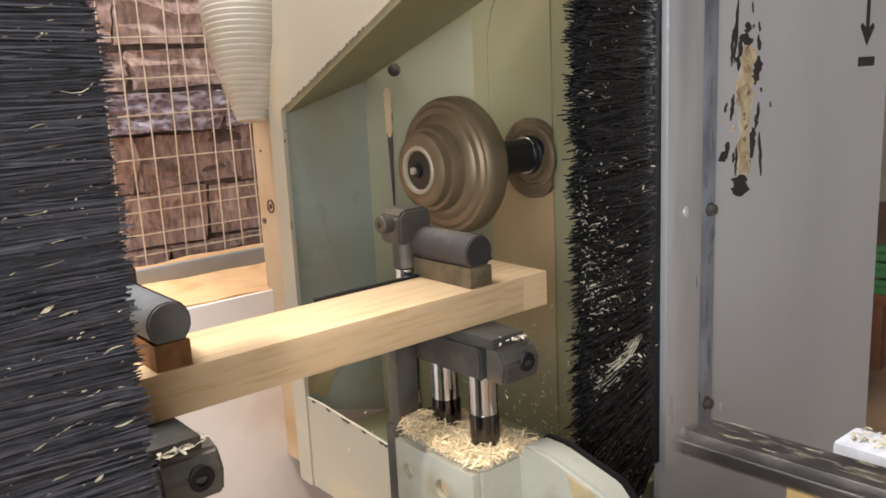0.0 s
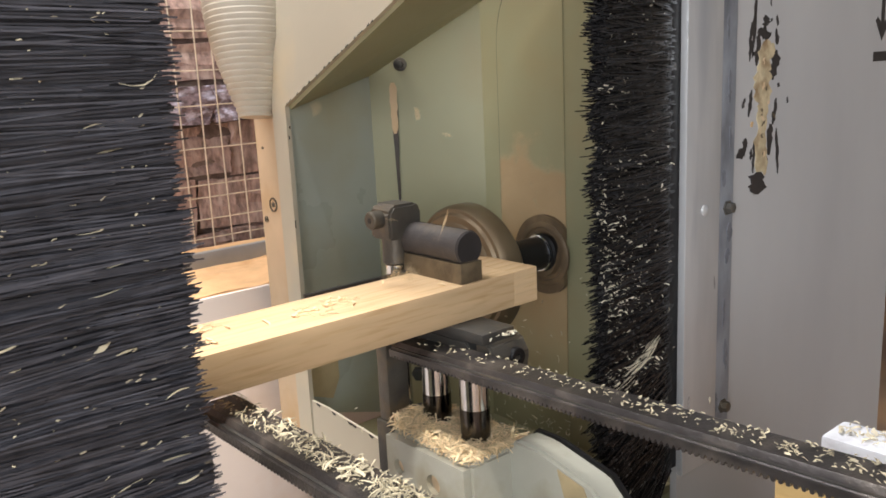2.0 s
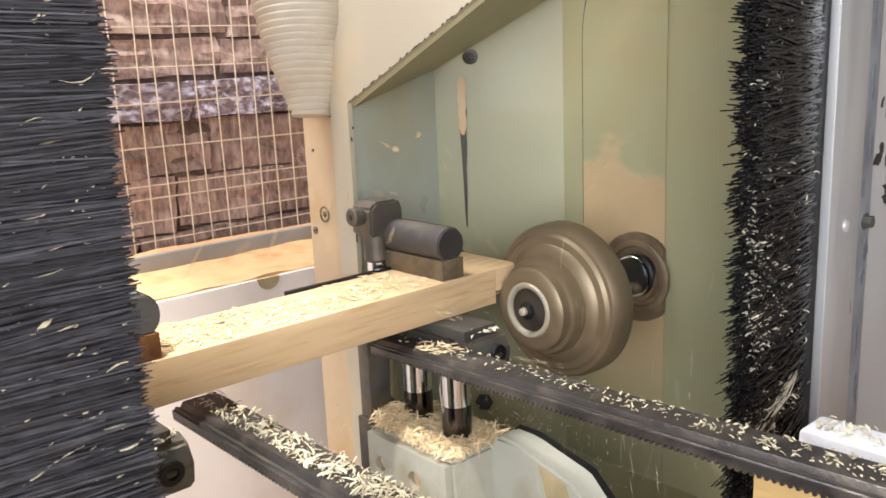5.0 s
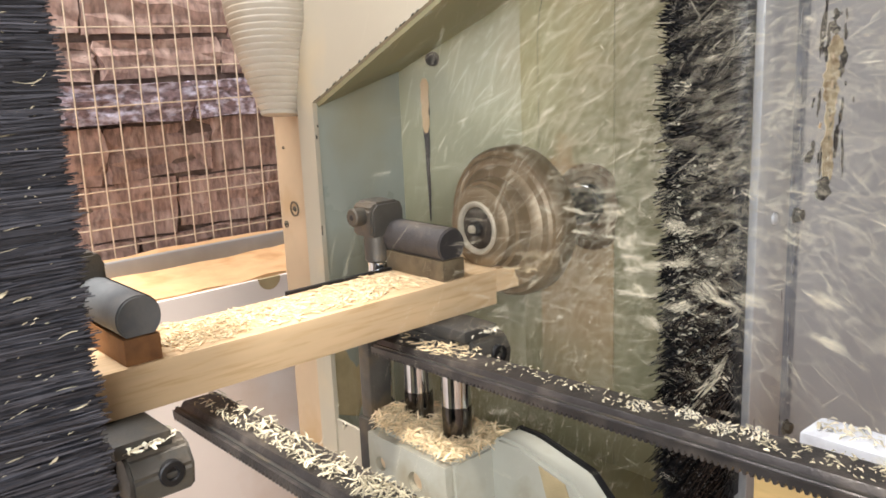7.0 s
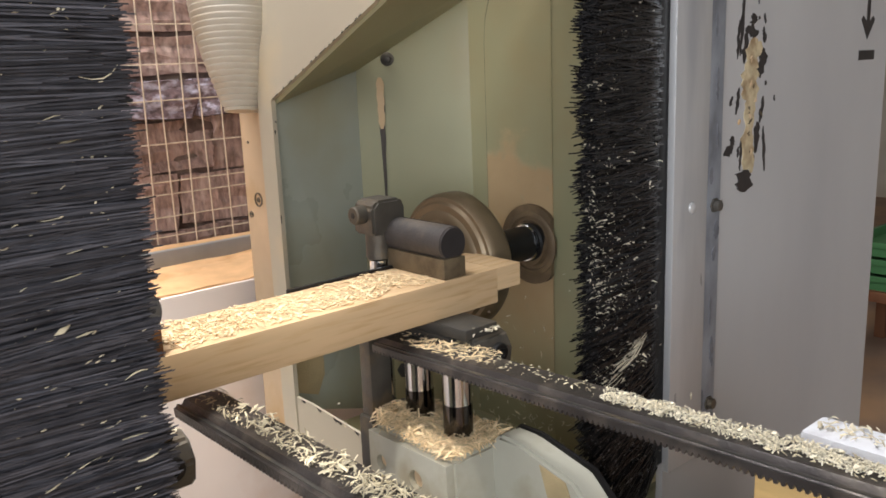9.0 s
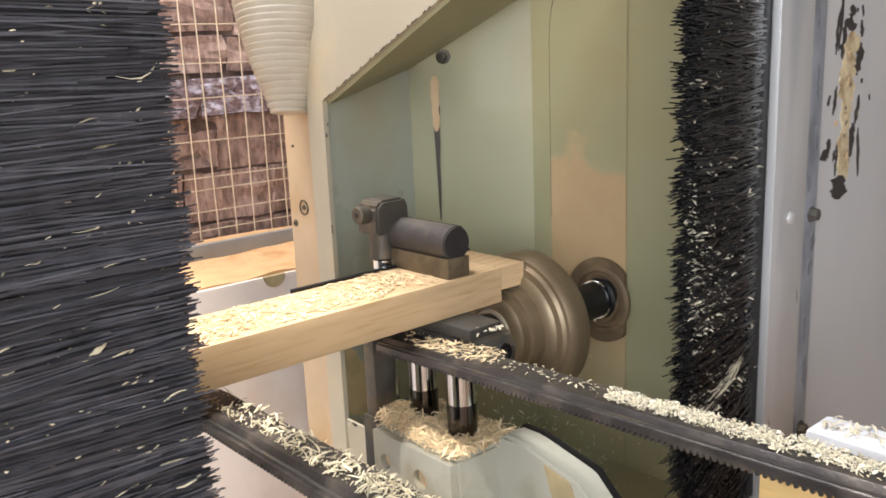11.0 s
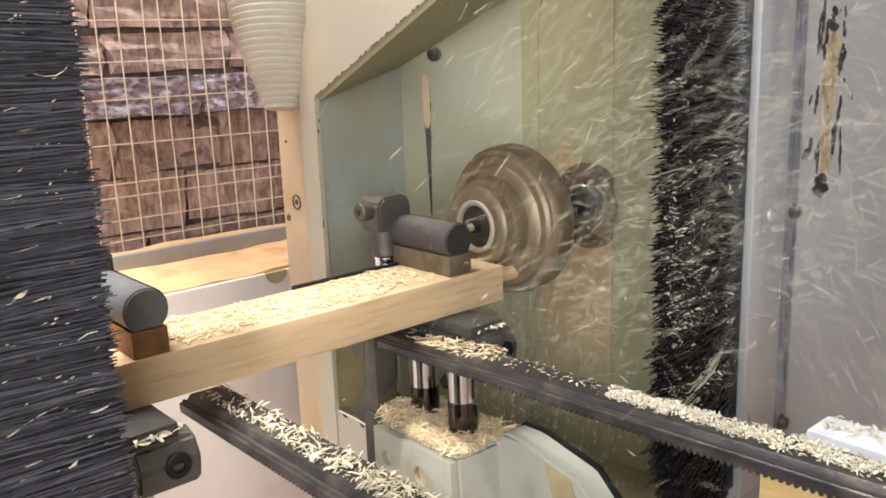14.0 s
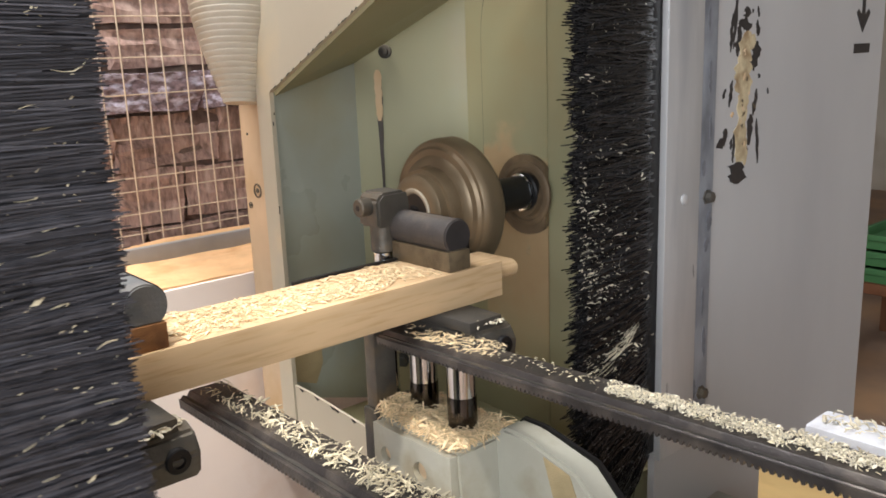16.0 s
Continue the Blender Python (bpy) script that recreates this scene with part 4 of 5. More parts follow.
# ---- spindle with cutter ----
def spindle():
    t = thing("spindle", (0.655, 0.602, -0.236), "steel cutter spindle with octagonal dusty flange", "spindle")
    c = (0.655, 0.602, -0.236)
    bm = B()
    pts = []
    for k in range(40):
        a = math.tau * k / 40
        y, z = 0.056 * math.cos(a), 0.057 * math.sin(a)
        pts.append((c[1] + 0.006 + max(-0.038, y), c[2] - 0.006 + z))
    slab(bm, pts, "x", 0.8625, 0.8692)
    part("flange", bm, M_FLANGE, t, "dust-brown round flange plate with a cut-off side")
    bm = B()
    lathe(bm, (0.8630, c[1] + 0.004, c[2] - 0.004), (-1, 0, 0), [(0, 0.046), (0.003, 0.046), (0.005, 0.043), (0.005, 0.039), (0.002, 0.037), (0.002, 0.033), (0.010, 0.031)], 40)
    part("bearing_ring", bm, M_FLANGE, t)
    bm = B()
    lathe(bm, (0.862, c[1], c[2]), (-1, 0, 0), [(0, 0.027), (0.010, 0.027), (0.012, 0.0235), (0.10, 0.0235)], 36)
    part("shaft", bm, M_BLACK, t, "black oxide shaft with bright shoulder")
    bm = B()
    lathe(bm, (0.846, c[1], c[2]), (-1, 0, 0), [(0, 0.0250), (0.002, 0.0262), (0.004, 0.0250)], 36)
    part("bright_collar", bm, M_CHROME, t)
    # cutter body
    bm = B()
    lathe(bm, c, (1, 0, 0), [(0.002, 0.026), (0, 0.030), (0.0005, 0.042), (0.004, 0.0465), (0.014, 0.048), (0.0145, 0.0525), (0.020, 0.0545), (0.030, 0.0555), (0.032, 0.064), (0.036, 0.068), (0.0365, 0.076), (0.040, 0.0795), (0.0405, 0.084), (0.045, 0.0872), (0.050, 0.0885), (0.068, 0.0888), (0.074, 0.085), (0.090, 0.070), (0.106, 0.048), (0.112, 0.028)], 64)
    k = part("cutter", bm, M_CUT, t, "stepped steel cutter head blurred by its spin", at=c)
    bm = B()
    lathe(bm, (c[0] - 0.0022, c[1], c[2]), (1, 0, 0), [(0.006, 0.0240), (0.001, 0.0255), (0, 0.0270), (0, 0.0295), (0.002, 0.0310), (0.006, 0.0312)], 44)
    part("bright_ring", bm, M_RING, k, "bright worn steel ring")
    bm = B()
    lathe(bm, (c[0] - 0.0025, c[1], c[2]), (1, 0, 0), [(0.003, 0.012), (0.0034, 0.013), (0.0044, 0.0240), (0.007, 0.0245)], 40)
    part("washer", bm, M_WASHER, k, "dark brown recessed washer")
    bm = B()
    lathe(bm, (c[0] - 0.006, c[1], c[2]), (1, 0, 0), [(0, 0.0075), (0.001, 0.0095), (0.006, 0.010)], 6)
    part("nut", bm, M_BLACK, k)
    bm = B()
    lathe(bm, (c[0] - 0.011, c[1], c[2]), (1, 0, 0), [(0, 0.0030), (0.001, 0.0044), (0.008, 0.0044)], 20)
    part("bolt_tip", bm, M_RING, k, "bright bolt end")
    for a in (0, math.pi / 2, math.pi, 3 * math.pi / 2):
        for x0, x1, r0, r1 in ((0.018, 0.034, 0.050, 0.0565), (0.048, 0.068, 0.080, 0.0900)):
            bm = B()
            box(bm, (x0, -0.002, r0), (x1, 0.002, r1), 0.0004)
            bmesh.ops.rotate(bm, cent=(0, 0, 0), matrix=Matrix.Rotation(a + 0.3 * x0 * 20, 3, "X"), verts=bm.verts)
            bmesh.ops.translate(bm, vec=c, verts=bm.verts)
            part("knife", bm, M_CUT, k)
    return t, k


SPINDLE, CUTTER = spindle()


# ---- the other head: its brush ----
def near_brush():
    t = thing("brush", (0.05, 0.53, -0.50), "dense black bristle brush strewn with wood chips, on the other head", "brush")
    bm = B()
    box(bm, (-0.05, 0.518, -0.62), (-0.02, 0.550, 0.30), 0.001)
    part("brush_holder", bm, M_ALU, t)
    bm = B()
    box(bm, (-0.40, 0.520, -0.62), (-0.05, 0.535, 0.30), 0.001)
    part("mounting_panel", bm, M_PANEL, t)
    bm = B()
    box(bm, (-0.38, 0.536, -H + 0.001), (-0.06, 0.585, 0.25), 0.003)
    part("carriage", bm, M_PANEL, t)
    rng = random.Random(31)

    def root(r, u):
        return (-0.02, 0.520 + 0.028 * r.random(), -0.60 + 0.85 * u)

    def tip(r, u, a):
        ln = 0.206 + 0.006 * noise.noise((a.z * 30, 1, 0)) + 0.006 * noise.noise((a.z * 110, 5, 0)) + r.uniform(-0.06 if r.random() < 0.4 else -0.006, 0.004)
        return (a.x + ln, a.y + r.gauss(0, 0.004), a.z + r.gauss(0, 0.006) + 0.02 * noise.noise((a.z * 12, 2, 0)))
    V, F = bristles(rng, 17000, root, tip, 0.0, 0.00062)
    loose("bristle", V, F, M_BRIST, (-0.02, 0.53, -0.6), t, "dense black nylon bristles", "stuff")
    V, F = [], []
    for k in range(500):
        x, z = rng.uniform(-0.01, 0.178), rng.uniform(-0.36, 0.10)
        if k < 46:  # long slivers lying along the bristles
            ln, w, lean = rng.uniform(0.010, 0.026), rng.uniform(0.0005, 0.0011), rng.gauss(-0.12, 0.10)
        elif k < 60:
            ln, w, lean = rng.uniform(0.005, 0.012), rng.uniform(0.0010, 0.0022), rng.gauss(-0.4, 0.4)
        else:
            ln, w, lean = rng.uniform(0.0008, 0.0042), rng.uniform(0.0003, 0.0010), rng.gauss(-0.15, 0.4)
        vs, fs = chip_geo(rng, ln, w, 0.0004, 0.3)
        m = Matrix.Translation((x, 0.5180 + rng.random() * 0.004, z)) @ Euler((radians(80), lean, 0)).to_matrix().to_4x4()
        o = len(V)
        V += [m @ Vector(v) for v in vs]
        F += [tuple(i + o for i in f) for f in fs]
    loose("caught_shaving", V, F, M_OLDCHIP, (0.1, 0.52, -0.2), t, "pale chips caught in the bristles", "stuff")
    return t


BRUSH = near_brush()


# ---- small loose things ----
def small_things():
    bm = B()
    box(bm, (0, 0, -0.91), (0.26, 0.016, 0), 0.001)
    bmesh.ops.translate(bm, vec=(0.527, 0.272, -0.287), verts=bm.verts)
    ob = solid("board_offcut", bm, M_CARD, (0.527, 0.272, -0.287), "raw tan board standing beside the rack bar", "board")
    ob.rotation_euler = (0, 0, radians(-80.0))
    bm = B()
    box(bm, (0, -0.22, -0.022), (0.045, 0, 0), 0.004)
    bmesh.ops.translate(bm, vec=(0.685, 0.314, -0.330), verts=bm.verts)
    ob = solid("foam_strip", bm, M_FOAM, (0.685, 0.314, -0.330), "white foam strip dusted with shavings", "foam strip")
    bm = B()
    box(bm, (0.695, 0.12, -H), (0.725, 0.26, -0.353), 0.002)
    solid("foam_rest", bm, M_CAST, (0.71, 0.19, -H), "pale painted steel post under the foam strip", "post")
    V, F = shavings(random.Random(8), 120, lambda r: (0.690 + 0.035 * r.random(), 0.305 - 0.2 * r.random(), -0.3285 + 0.002 * r.random()), (0.003, 0.012))
    loose("shaving_heap", V, F, M_CHIP, (0.70, 0.2, -0.33), None, "pale shavings strewn on the foam strip", "stuff", "wood shavings")
    # heap on the bracket
    rng = random.Random(9)

    def where(r):
        y = r.uniform(0.602, 0.735)
        x = 0.575 + r.uniform(-0.046, 0.038)
        h = 0.018 * math.exp(-((y - 0.715) / 0.03) ** 2 - ((x - 0.55) / 0.03) ** 2) + 0.004
        return (x, y, -0.403 + r.random() * h)
    V, F = shavings(rng, 3000, where, (0.004, 0.026), (0.025, 0.10), 0.32)
    loose("shaving_heap", V, F, M_SHAV, (0.575, 0.67, -0.403), None, "heap of curled pale shavings on the cast bracket", "stuff", "wood shavings")
    for px in (0.575, 0.214):
        V, F = shavings(rng, 45, lambda r: (px + 0.015 + r.uniform(-0.02, 0.02), 0.612 + r.uniform(-0.008, 0.012), -0.2795 + r.random() * 0.002), (0.006, 0.015))
        loose("shaving_heap", V, F, M_CHIP, (px, 0.612, -0.28), None, "pale shavings caught on the support clamp", "stuff", "wood shavings")


small_things()


def crates():
    y0, z0, h = 0.943, -0.900, 0.064
    for k in range(3):
        z = z0 + h * k
        t = thing("crate", (3.4, y0 + 0.2, z), "green plastic crate in a stack on a low stool", "crate", "crate stack")
        for a, b in (((3.2, 0, 0), (3.6, 0.015, h - 0.012)), ((3.2, 0.385, 0), (3.6, 0.4, h - 0.012)), ((3.2, 0.015, 0), (3.215, 0.385, h - 0.012)), ((3.585, 0.015, 0), (3.6, 0.385, h - 0.012))):
            bm = B()
            box(bm, (a[0], y0 + a[1], z + a[2]), (b[0], y0 + b[1], z + b[2]), 0.003)
            part("side", bm, M_CRATE, t)
        bm = B()
        box(bm, (3.215, y0 + 0.015, z), (3.585, y0 + 0.385, z + 0.015))
        part("bottom", bm, M_CRATE, t)
        bm = B()
        box(bm, (3.19, y0 - 0.01, z + h - 0.03), (3.2, y0 + 0.41, z + h - 0.008), 0.002)
        part("rim", bm, M_CRATE, t)
    t = thing("stool", (3.4, y0 + 0.2, -H), "low brown wooden stool under the crates", "stool")
    bm = B()
    box(bm, (3.18, y0 - 0.02, z0 - 0.04), (3.62, y0 + 0.42, z0), 0.004)
    part("seat", bm, M_STOOL, t)
    for x in (3.2, 3.56):
        for y in (y0, y0 + 0.36):
            bm = B()
            box(bm, (x, y, -H), (x + 0.04, y + 0.04, z0 - 0.04), 0.003)
            part("leg", bm, M_STOOL, t)


crates()

# ---- shavings that fly, land and lie ----
CHIPS = []


def chip_kinds():
    rng = random.Random(77)
    kinds = []
    for ln, w, cu in ((0.011, 0.0028, 0.25), (0.015, 0.0022, 0.12), (0.008, 0.0038, 0.1), (0.020, 0.0024, 0.2)):
        vs, fs = chip_geo(rng, ln, w, 0.0006, cu)
        me = bpy.data.meshes.new("wood_shaving")
        me.from_pydata(vs, [], fs)
        me.materials.append(M_SHAV)
        kinds.append(me)
    return kinds


def waste_blocks():
    out = []
    for a, b, when in WASTE:
        bm = B()
        g = 0.00005
        c = (Vector(a) + Vector(b)) / 2
        box(bm, Vector(a) + Vector((0, g, g)), Vector(b) - Vector((0, g, g)))
        ob = solid("wood_offcut", bm, M_PLANK, c, "pale waste wood at the plank end, chipped off by the cutter", "wood offcut", "waste wood of the tenon")
        out.append((ob, c, when))
    return out


OFFCUTS = waste_blocks()


def flung_shaving():
    """A broad shaving that flies close past the lens."""
    vs, fs = chip_geo(random.Random(6), 0.046, 0.012, 0.0008, 0.25)
    me = bpy.data.meshes.new("wood_shaving")
    me.from_pydata([(x, y * (1.0 + 45 * abs(x)), z) for x, y, z in vs], [], fs)
    me.materials.append(M_SHAV)
    return tagged(new("wood_shaving", me), "broad curled shaving of pale wood flung far", "wood shaving", "loose wood shavings")


FLUNG = flung_shaving()


def flying():
    rng = random.Random(123)
    kinds = chip_kinds()
    made = []

    def source(r):
        a, b, when = r.choice(WASTE)
        return Vector([r.uniform(p + 0.004, q - 0.004) if q - p > 0.009 else (p + q) / 2 for p, q in zip(a, b)])
    # those that come to lie on the plank
    for k in range(200):
        t0 = rng.uniform(0.9, 4.1) if k % 5 == 0 else rng.uniform(3.4, 6.4)
        land = Vector((rng.uniform(0.27, 0.565), rng.uniform(PY0 + 0.008, PY1 - 0.006), PT + 0.0003 + rng.random() * 0.001))
        made.append((t0, source(rng), land, rng.uniform(0.10, 0.22), rng.uniform(0.35, 0.6)))
    for t0, src, land, rise, dur in made:
        ob = new("wood_shaving", rng.choice(kinds))
        tagged(ob, "small curled shaving of pale wood", "wood shaving", "loose wood shavings")
        CHIPS.append((ob, t0, src, land, rise, dur, rng.uniform(0, 6.28), rng.uniform(-1, 1)))
    # bursts of fine shavings that reach the floor
    bursts = []
    for k in range(6):
        V, F = [], []
        for _ in range(84 + 6 * k):
            vs, fs = chip_geo(rng, rng.uniform(0.003, 0.010), rng.uniform(0.0008, 0.0017), 0.0003, 0.6)
            m = Matrix.Translation([rng.gauss(0, 0.085) for a in range(3)]) @ Euler([rng.uniform(0, 6) for a in range(3)]).to_matrix().to_4x4()
            o = len(V)
            V += [m @ Vector(v) for v in vs]
            F += [tuple(i + o for i in f) for f in fs]
        me = bpy.data.meshes.new("shaving_burst")
        me.from_pydata(V, [], F)
        me.materials.append(M_CHIP)
        bursts.append(me)
    for lo, hi, n, kind in SPRAYS:
        for k in range(n):
            t0 = rng.uniform(lo, hi)
            if kind == 2:
                land = Vector((rng.uniform(0.75, 1.45), rng.uniform(-0.35, 0.25), -H + 0.03))
            elif kind == 1:
                land = Vector((rng.uniform(0.35, 0.8), rng.uniform(0.0, 0.36), -H + 0.002))
            else:
                land = Vector((rng.uniform(0.3, 0.55), rng.uniform(0.1, 0.4), -H + 0.002))
            ob = new("shaving_burst", rng.choice(bursts))
            tagged(ob, "burst of fine pale shavings thrown off by the cutter", "wood shavings", "", "stuff")
            rise = (rng.uniform(0.0, 0.55) if kind == 2 else rng.uniform(0.0, 0.25)) if kind else rng.uniform(0.1, 0.4)
            CHIPS.append((ob, t0, None, land, rise, rng.uniform(0.45, 0.75), rng.uniform(0, 6.28), rng.uniform(-1, 1)))

    # larger shavings flung up from under the plank
    big = []
    for k in range(5):
        vs, fs = chip_geo(rng, 0.016 + 0.006 * k, rng.uniform(0.0018, 0.0040), 0.0006, 0.5)
        me = bpy.data.meshes.new("wood_shaving")
        me.from_pydata(vs, [], fs)
        me.materials.append(M_SHAV)
        big.append(me)
    for k in range(34):
        land = Vector((rng.uniform(0.30, 0.75), rng.uniform(-0.3, 0.36), -H + 0.002))
        ob = new("wood_shaving", rng.choice(big))
        tagged(ob, "long curled shaving of pale wood", "wood shaving", "loose wood shavings")
        CHIPS.append((ob, rng.uniform(3.45, 4.3), None, land, rng.uniform(0.05, 0.75), rng.uniform(0.4, 0.6), rng.uniform(0, 6.28), rng.uniform(-1, 1)))

    # tufts that settle on the rack bar
    tufts = []
    for k in range(5):
        def near(r):
            a, q = r.uniform(0, 6.28), 0.010 * math.sqrt(r.random())
            return (q * math.cos(a), q * math.sin(a), 0.0005 + r.random() * 0.003)
        V, F = shavings(rng, 64, near, (0.0006, 0.0040), (0.12, 0.5), 0.5, 0.5)
        me = bpy.data.meshes.new("shaving_tuft")
        me.from_pydata([tuple(v) for v in V], [], F)
        me.materials.append(M_CHIP)
        tufts.append(me)
    fresh = []
    for k in range(6):
        def wide(r):
            a, q = r.uniform(0, 6.28), 0.022 * math.sqrt(r.random())
            return (q * math.cos(a), q * math.sin(a), 0.0004 + r.random() * 0.0016)
        V, F = shavings(rng, 40, wide, (0.0008, 0.012), (0.05, 0.18), 0.08, 0.12)
        me = bpy.data.meshes.new("shaving_tuft")
        me.from_pydata([tuple(v) for v in V], [], F)
        me.materials.append(M_SHAV)
        fresh.append(me)
    for k in range(40):
        t0 = rng.uniform(1.0, 3.4) if k < 8 else rng.uniform(3.4, 5.7)
        land = Vector((0.285 + 0.275 * ((k * 0.618) % 1), rng.uniform(PY0 + 0.02, PY1 - 0.02), PT + 0.0004))
        ob = new("shaving_tuft", rng.choice(fresh))
        tagged(ob, "thin litter of fresh shavings on the plank", "wood shavings", "", "stuff")
        CHIPS.append((ob, t0, None, land, 0.06, rng.uniform(0.3, 0.5), rng.uniform(0, 6.28), 0.02))
    side = RAIL_WAY.cross(Vector((0, 0, 1))).normalized()
    for k in range(96):
        q = 0.16 + 0.0065 * k if k > 24 else rng.uniform(0.3, 0.75)
        land = PLACE[RACK_R] - RAIL_WAY * (q + rng.uniform(-0.01, 0.01)) + side * rng.uniform(0.020, 0.032) + Vector((0, 0, 0.0006))
        ob = new("shaving_tuft", rng.choice(tufts))
        tagged(ob, "tuft of fine pale shavings settled on the rack bar", "wood shavings", "", "stuff")
        CHIPS.append((ob, rng.uniform(6.4, 8.0), None, land, 0.05, rng.uniform(0.4, 0.6), rng.uniform(0, 6.28), 0.15))
    for k in range(7):
        land = PLACE[RACK_R] - RAIL_WAY * (0.05 + 0.016 * k) + side * rng.uniform(0.020, 0.032) + Vector((0, 0, 0.0008 + 0.002 * rng.random()))
        ob = new("shaving_tuft", rng.choice(fresh))
        tagged(ob, "small heap of fresh shavings on the rack bar beside the clamp", "wood shavings", "", "stuff")
        CHIPS.append((ob, rng.uniform(2.6, 8.2), None, land, 0.05, rng.uniform(0.3, 0.5), rng.uniform(0, 6.28), 0.15))


SPRAYS = ((1.2, 3.4, 6, 0), (3.6, 4.6, 16, 1), (6.35, 6.8, 22, 2), (6.75, 7.55, 330, 2), (7.5, 7.8, 26, 2), (11.0, 11.7, 4, 0), (13.5, 13.9, 25, 2), (13.85, 14.55, 120, 2))
flying()


# ---- bricks, last of the setting ----
def brick_wall():
    rng = random.Random(4)
    bm = B()
    box(bm, (-1.2, 1.553, -H), (2.6, 1.75, 0.9))
    wall = solid("wall_brick", bm, M_MORTAR, (0.5, 1.6, -H), "rough brown brick wall with chalky courses and crumbling mortar", "wall", kind="structure")
    meshes = []
    for k in range(8):
        b = B()
        box(b, (-0.5, -0.5, -0.5), (0.5, 0.5, 0.5))
        bmesh.ops.subdivide_edges(b, edges=list(b.edges), cuts=4, use_grid_fill=True)
        for v in b.verts:
            v.co += Vector((noise.noise(v.co * 3 + Vector((k, 0, 0))), noise.noise(v.co * 3 + Vector((0, k, 5))), noise.noise(v.co * 3 + Vector((3, k, 0))))) * 0.07
            v.co.y += 0.22 * noise.noise(Vector((v.co.x * 7, k * 3.1, v.co.z * 4)))
        me = bpy.data.meshes.new("brick")
        b.to_mesh(me)
        b.free()
        meshes.append(me)
    alt = [m.copy() for m in meshes]
    for m in meshes:
        m.materials.append(M_BRICK)
    for m in alt:
        m.materials.append(M_PURPLE)
    z = -0.402
    row = 0
    while z < 0.30:
        h = 0.078 if -0.10 < z < 0.0 else 0.104
        x = -0.15 - (row % 2) * 0.09
        while x < 1.35:
            w = 0.24 * rng.uniform(0.8, 1.15)
            pale = -0.10 < z < -0.05
            ob = new("brick", rng.choice(alt if pale or (z > 0.02 and rng.random() < 0.35) else meshes))
            ob.parent = wall
            ob.location = Vector((x + w / 2, 1.572 - rng.uniform(0, 0.007) - (0.028 if pale else 0), z + h / 2)) - PLACE[wall]
            ob.scale = (w - rng.uniform(0.001, 0.006), 0.05, h - (0.004 if z < -0.11 else 0.012) + rng.gauss(0, 0.002))
            ob.rotation_euler = (rng.gauss(0, 0.02), rng.gauss(0, 0.015), rng.gauss(0, 0.02))
            x += w
        z += h
        row += 1


brick_wall()


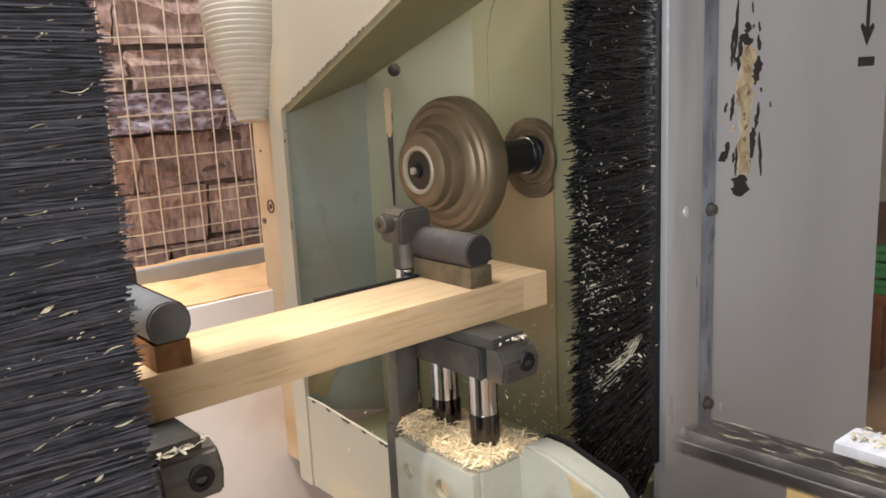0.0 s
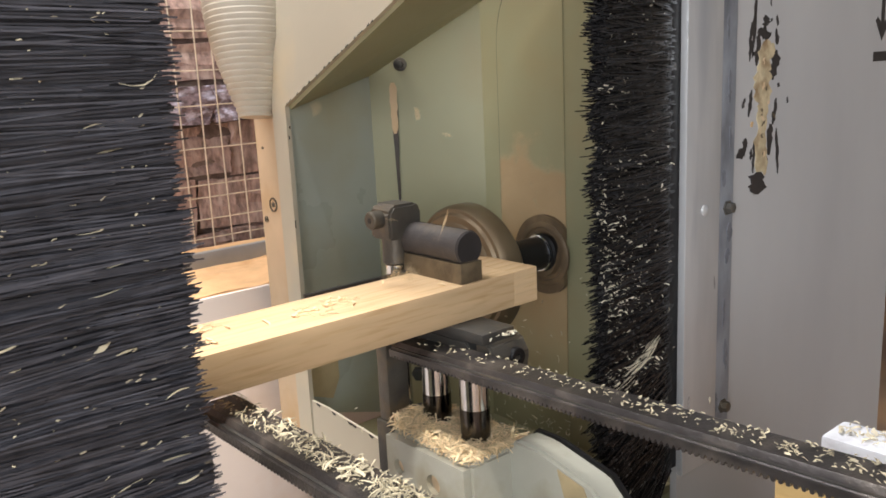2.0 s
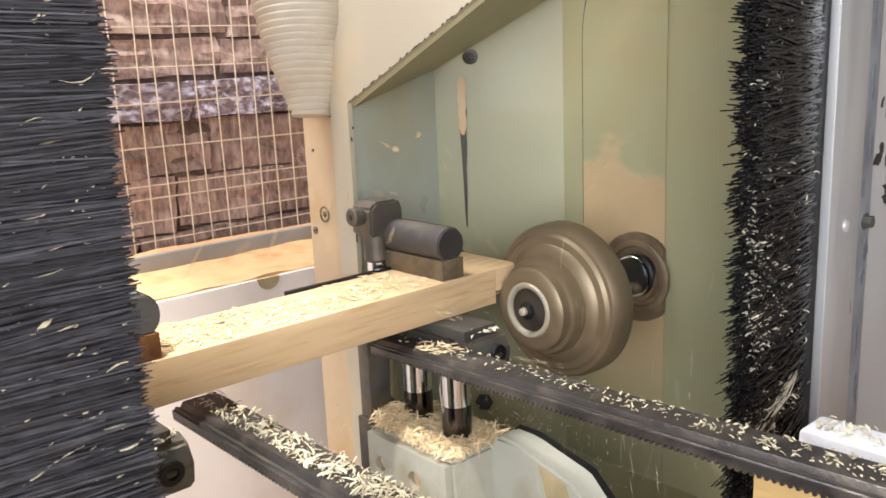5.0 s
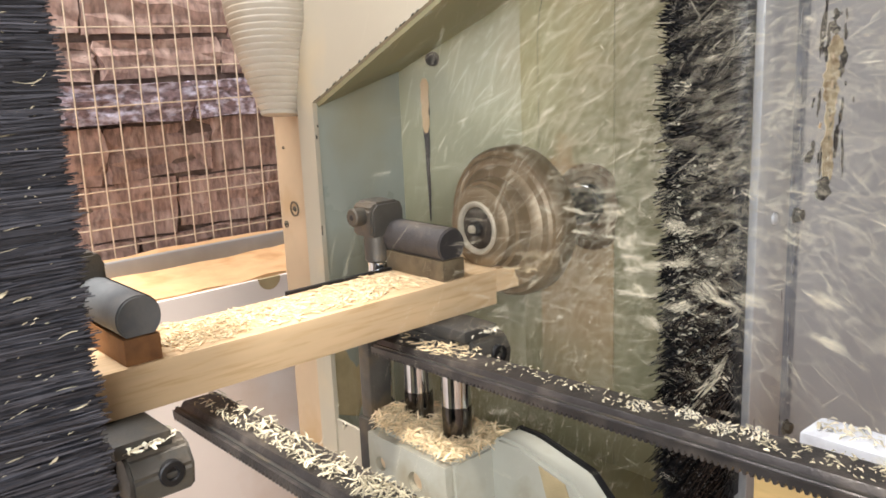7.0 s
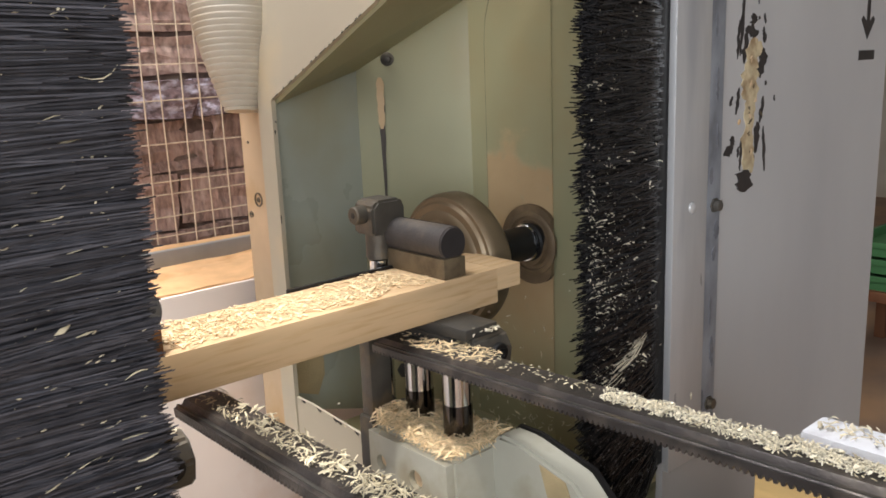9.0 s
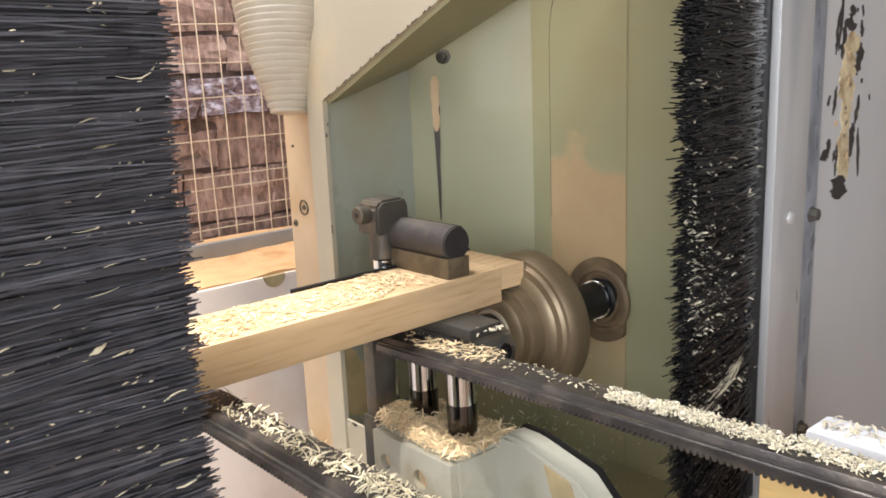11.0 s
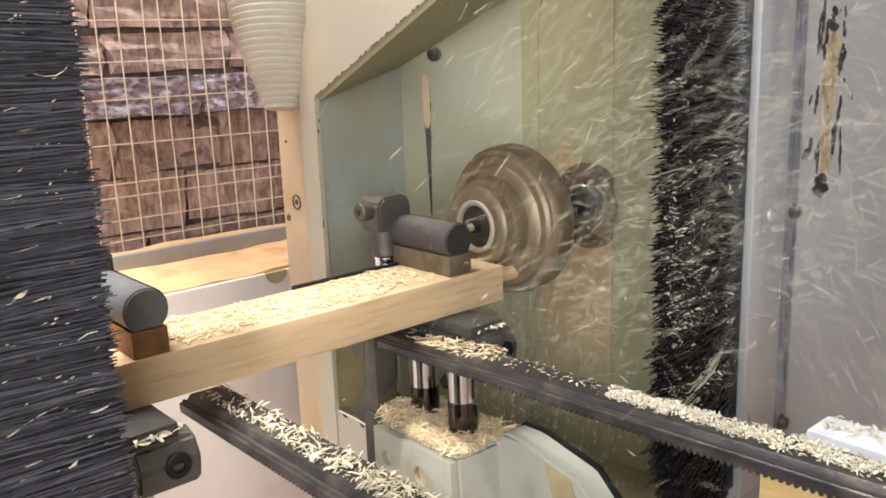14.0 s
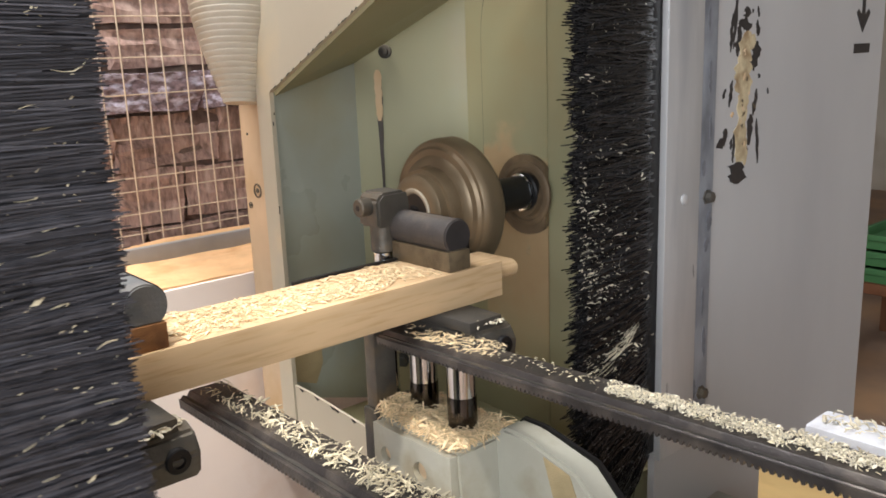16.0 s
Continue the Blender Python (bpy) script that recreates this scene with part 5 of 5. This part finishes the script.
# ---- movement ----
def motions():
    h0, s0, b0 = PLACE[HEAD_OB], PLACE[SPINDLE], PLACE[BRUSH]
    walk(HEAD_OB, [(t, pose(h0.x, h0.y + d, h0.z + H)) for t, d, z in HEAD])
    walk(SPINDLE, [(t, pose(s0.x, s0.y + d, s0.z + z + H)) for t, d, z in HEAD])
    walk(CUTTER, [(k * 0.1, pose(0, 0, 0, (k * 77.0 + 180) % 360 - 180)) for k in range(161)])
    walk(BRUSH, [(t, pose(b0.x, b0.y + d, b0.z + H)) for t, d in NEAR])
    for ob, far in ((RACK_R, [(0, 0.372), (0.1, 0.299), (0.2, 0.229), (0.3, 0.176), (0.4, 0.106), (0.5, 0.031), (0.6, 0.012), (0.8, 0), (16.0, 0)]), (RACK_L, [(0, 0.466), (0.1, 0.353), (0.2, 0.257), (0.3, 0.166), (0.4, 0.112), (0.5, 0.072), (0.6, 0.015), (0.8, 0), (16.0, 0)])):
        p = PLACE[ob]
        walk(ob, [(t, Matrix.Translation(p - RAIL_WAY * s + Vector((0, 0, H)))) for t, s in far])
    for ob, c, when in OFFCUTS:
        rng = random.Random(int(when * 100) + int(c.y * 1e4))
        side = -1 if c.y < 0.7 else 1
        p = Vector((c.x, c.y, c.z + H))
        q = p + Vector((0.10, 0.02 * side, -0.12))
        e = Vector((0.66 + rng.uniform(-0.03, 0.03), 0.77 + rng.uniform(-0.04, 0.04), H - 0.545))
        walk(ob, [(0, Matrix.Translation(p)), (when, Matrix.Translation(p)), (when + 0.07, Matrix.Translation(q) @ pose(0, 0, 0, 40, 30, 0)),
                  (when + 0.22, Matrix.Translation(e) @ pose(0, 0, 0, 85, 0, 0)), (16.4, Matrix.Translation(e) @ pose(0, 0, 0, 85, 0, 0))])
    turn = pose(0, 0, 0, 0, 75, 50)
    low = Matrix.Translation((0.74, 0.74, H - 0.52)) @ turn
    ground = Matrix.Translation((0.42, -0.05, 0.004))
    walk(FLUNG, [(0, low), (3.74, low), (3.8, Matrix.Translation((0.72, 0.62, H - 0.32)) @ turn), (3.96, Matrix.Translation((0.263, 0.252, H + -0.029 + 0.014)) @ turn), (4.04, Matrix.Translation((0.263, 0.252, H + -0.029 - 0.014)) @ turn),
                 (4.1, Matrix.Translation((0.284, 0.119, H + -0.137)) @ turn), (4.35, ground), (16.4, ground)])
    for ob, t0, src, land, rise, dur, ang, tilt in CHIPS:
        b = land + Vector((0, 0, H))
        if src is None:  # blown up from the hood floor, past the cutter
            w = Matrix.Translation((0.74, 0.74, H - 0.52))
            d, z = [(p[1], p[2]) for p in HEAD if p[0] <= t0][-1]
            a = Vector((0.73 + 0.05 * math.sin(ang * 5), 0.56 + d + 0.06 * tilt, H - 0.27 + z + 0.06 * math.cos(ang * 9)))
            rows = [(0, w), (t0 - 0.06, w), (t0, Matrix.Translation(a))]
        else:
            a = src + Vector((0, 0, H))
            rows = [(0, Matrix.Translation(a)), (t0, Matrix.Translation(a))]
        for u in (0.2, 0.4, 0.6, 0.8):
            p = a.lerp(b, u) + Vector((0, 0, 4 * rise * u * (1 - u) + (a.z - b.z) * (u - u * u)))
            rows.append((t0 + dur * u, Matrix.Translation(p) @ pose(0, 0, 0, 60 * u * tilt, 70 * u, math.degrees(ang) * u * 0.4)))
        end = Matrix.Translation(b) @ pose(0, 0, 0, 8 * tilt, 6 * tilt, math.degrees(ang) * 0.4)
        rows.append((t0 + dur, end))
        if t0 + dur < 15.9:
            rows.append((16.4, end))
        walk(ob, rows)


motions()
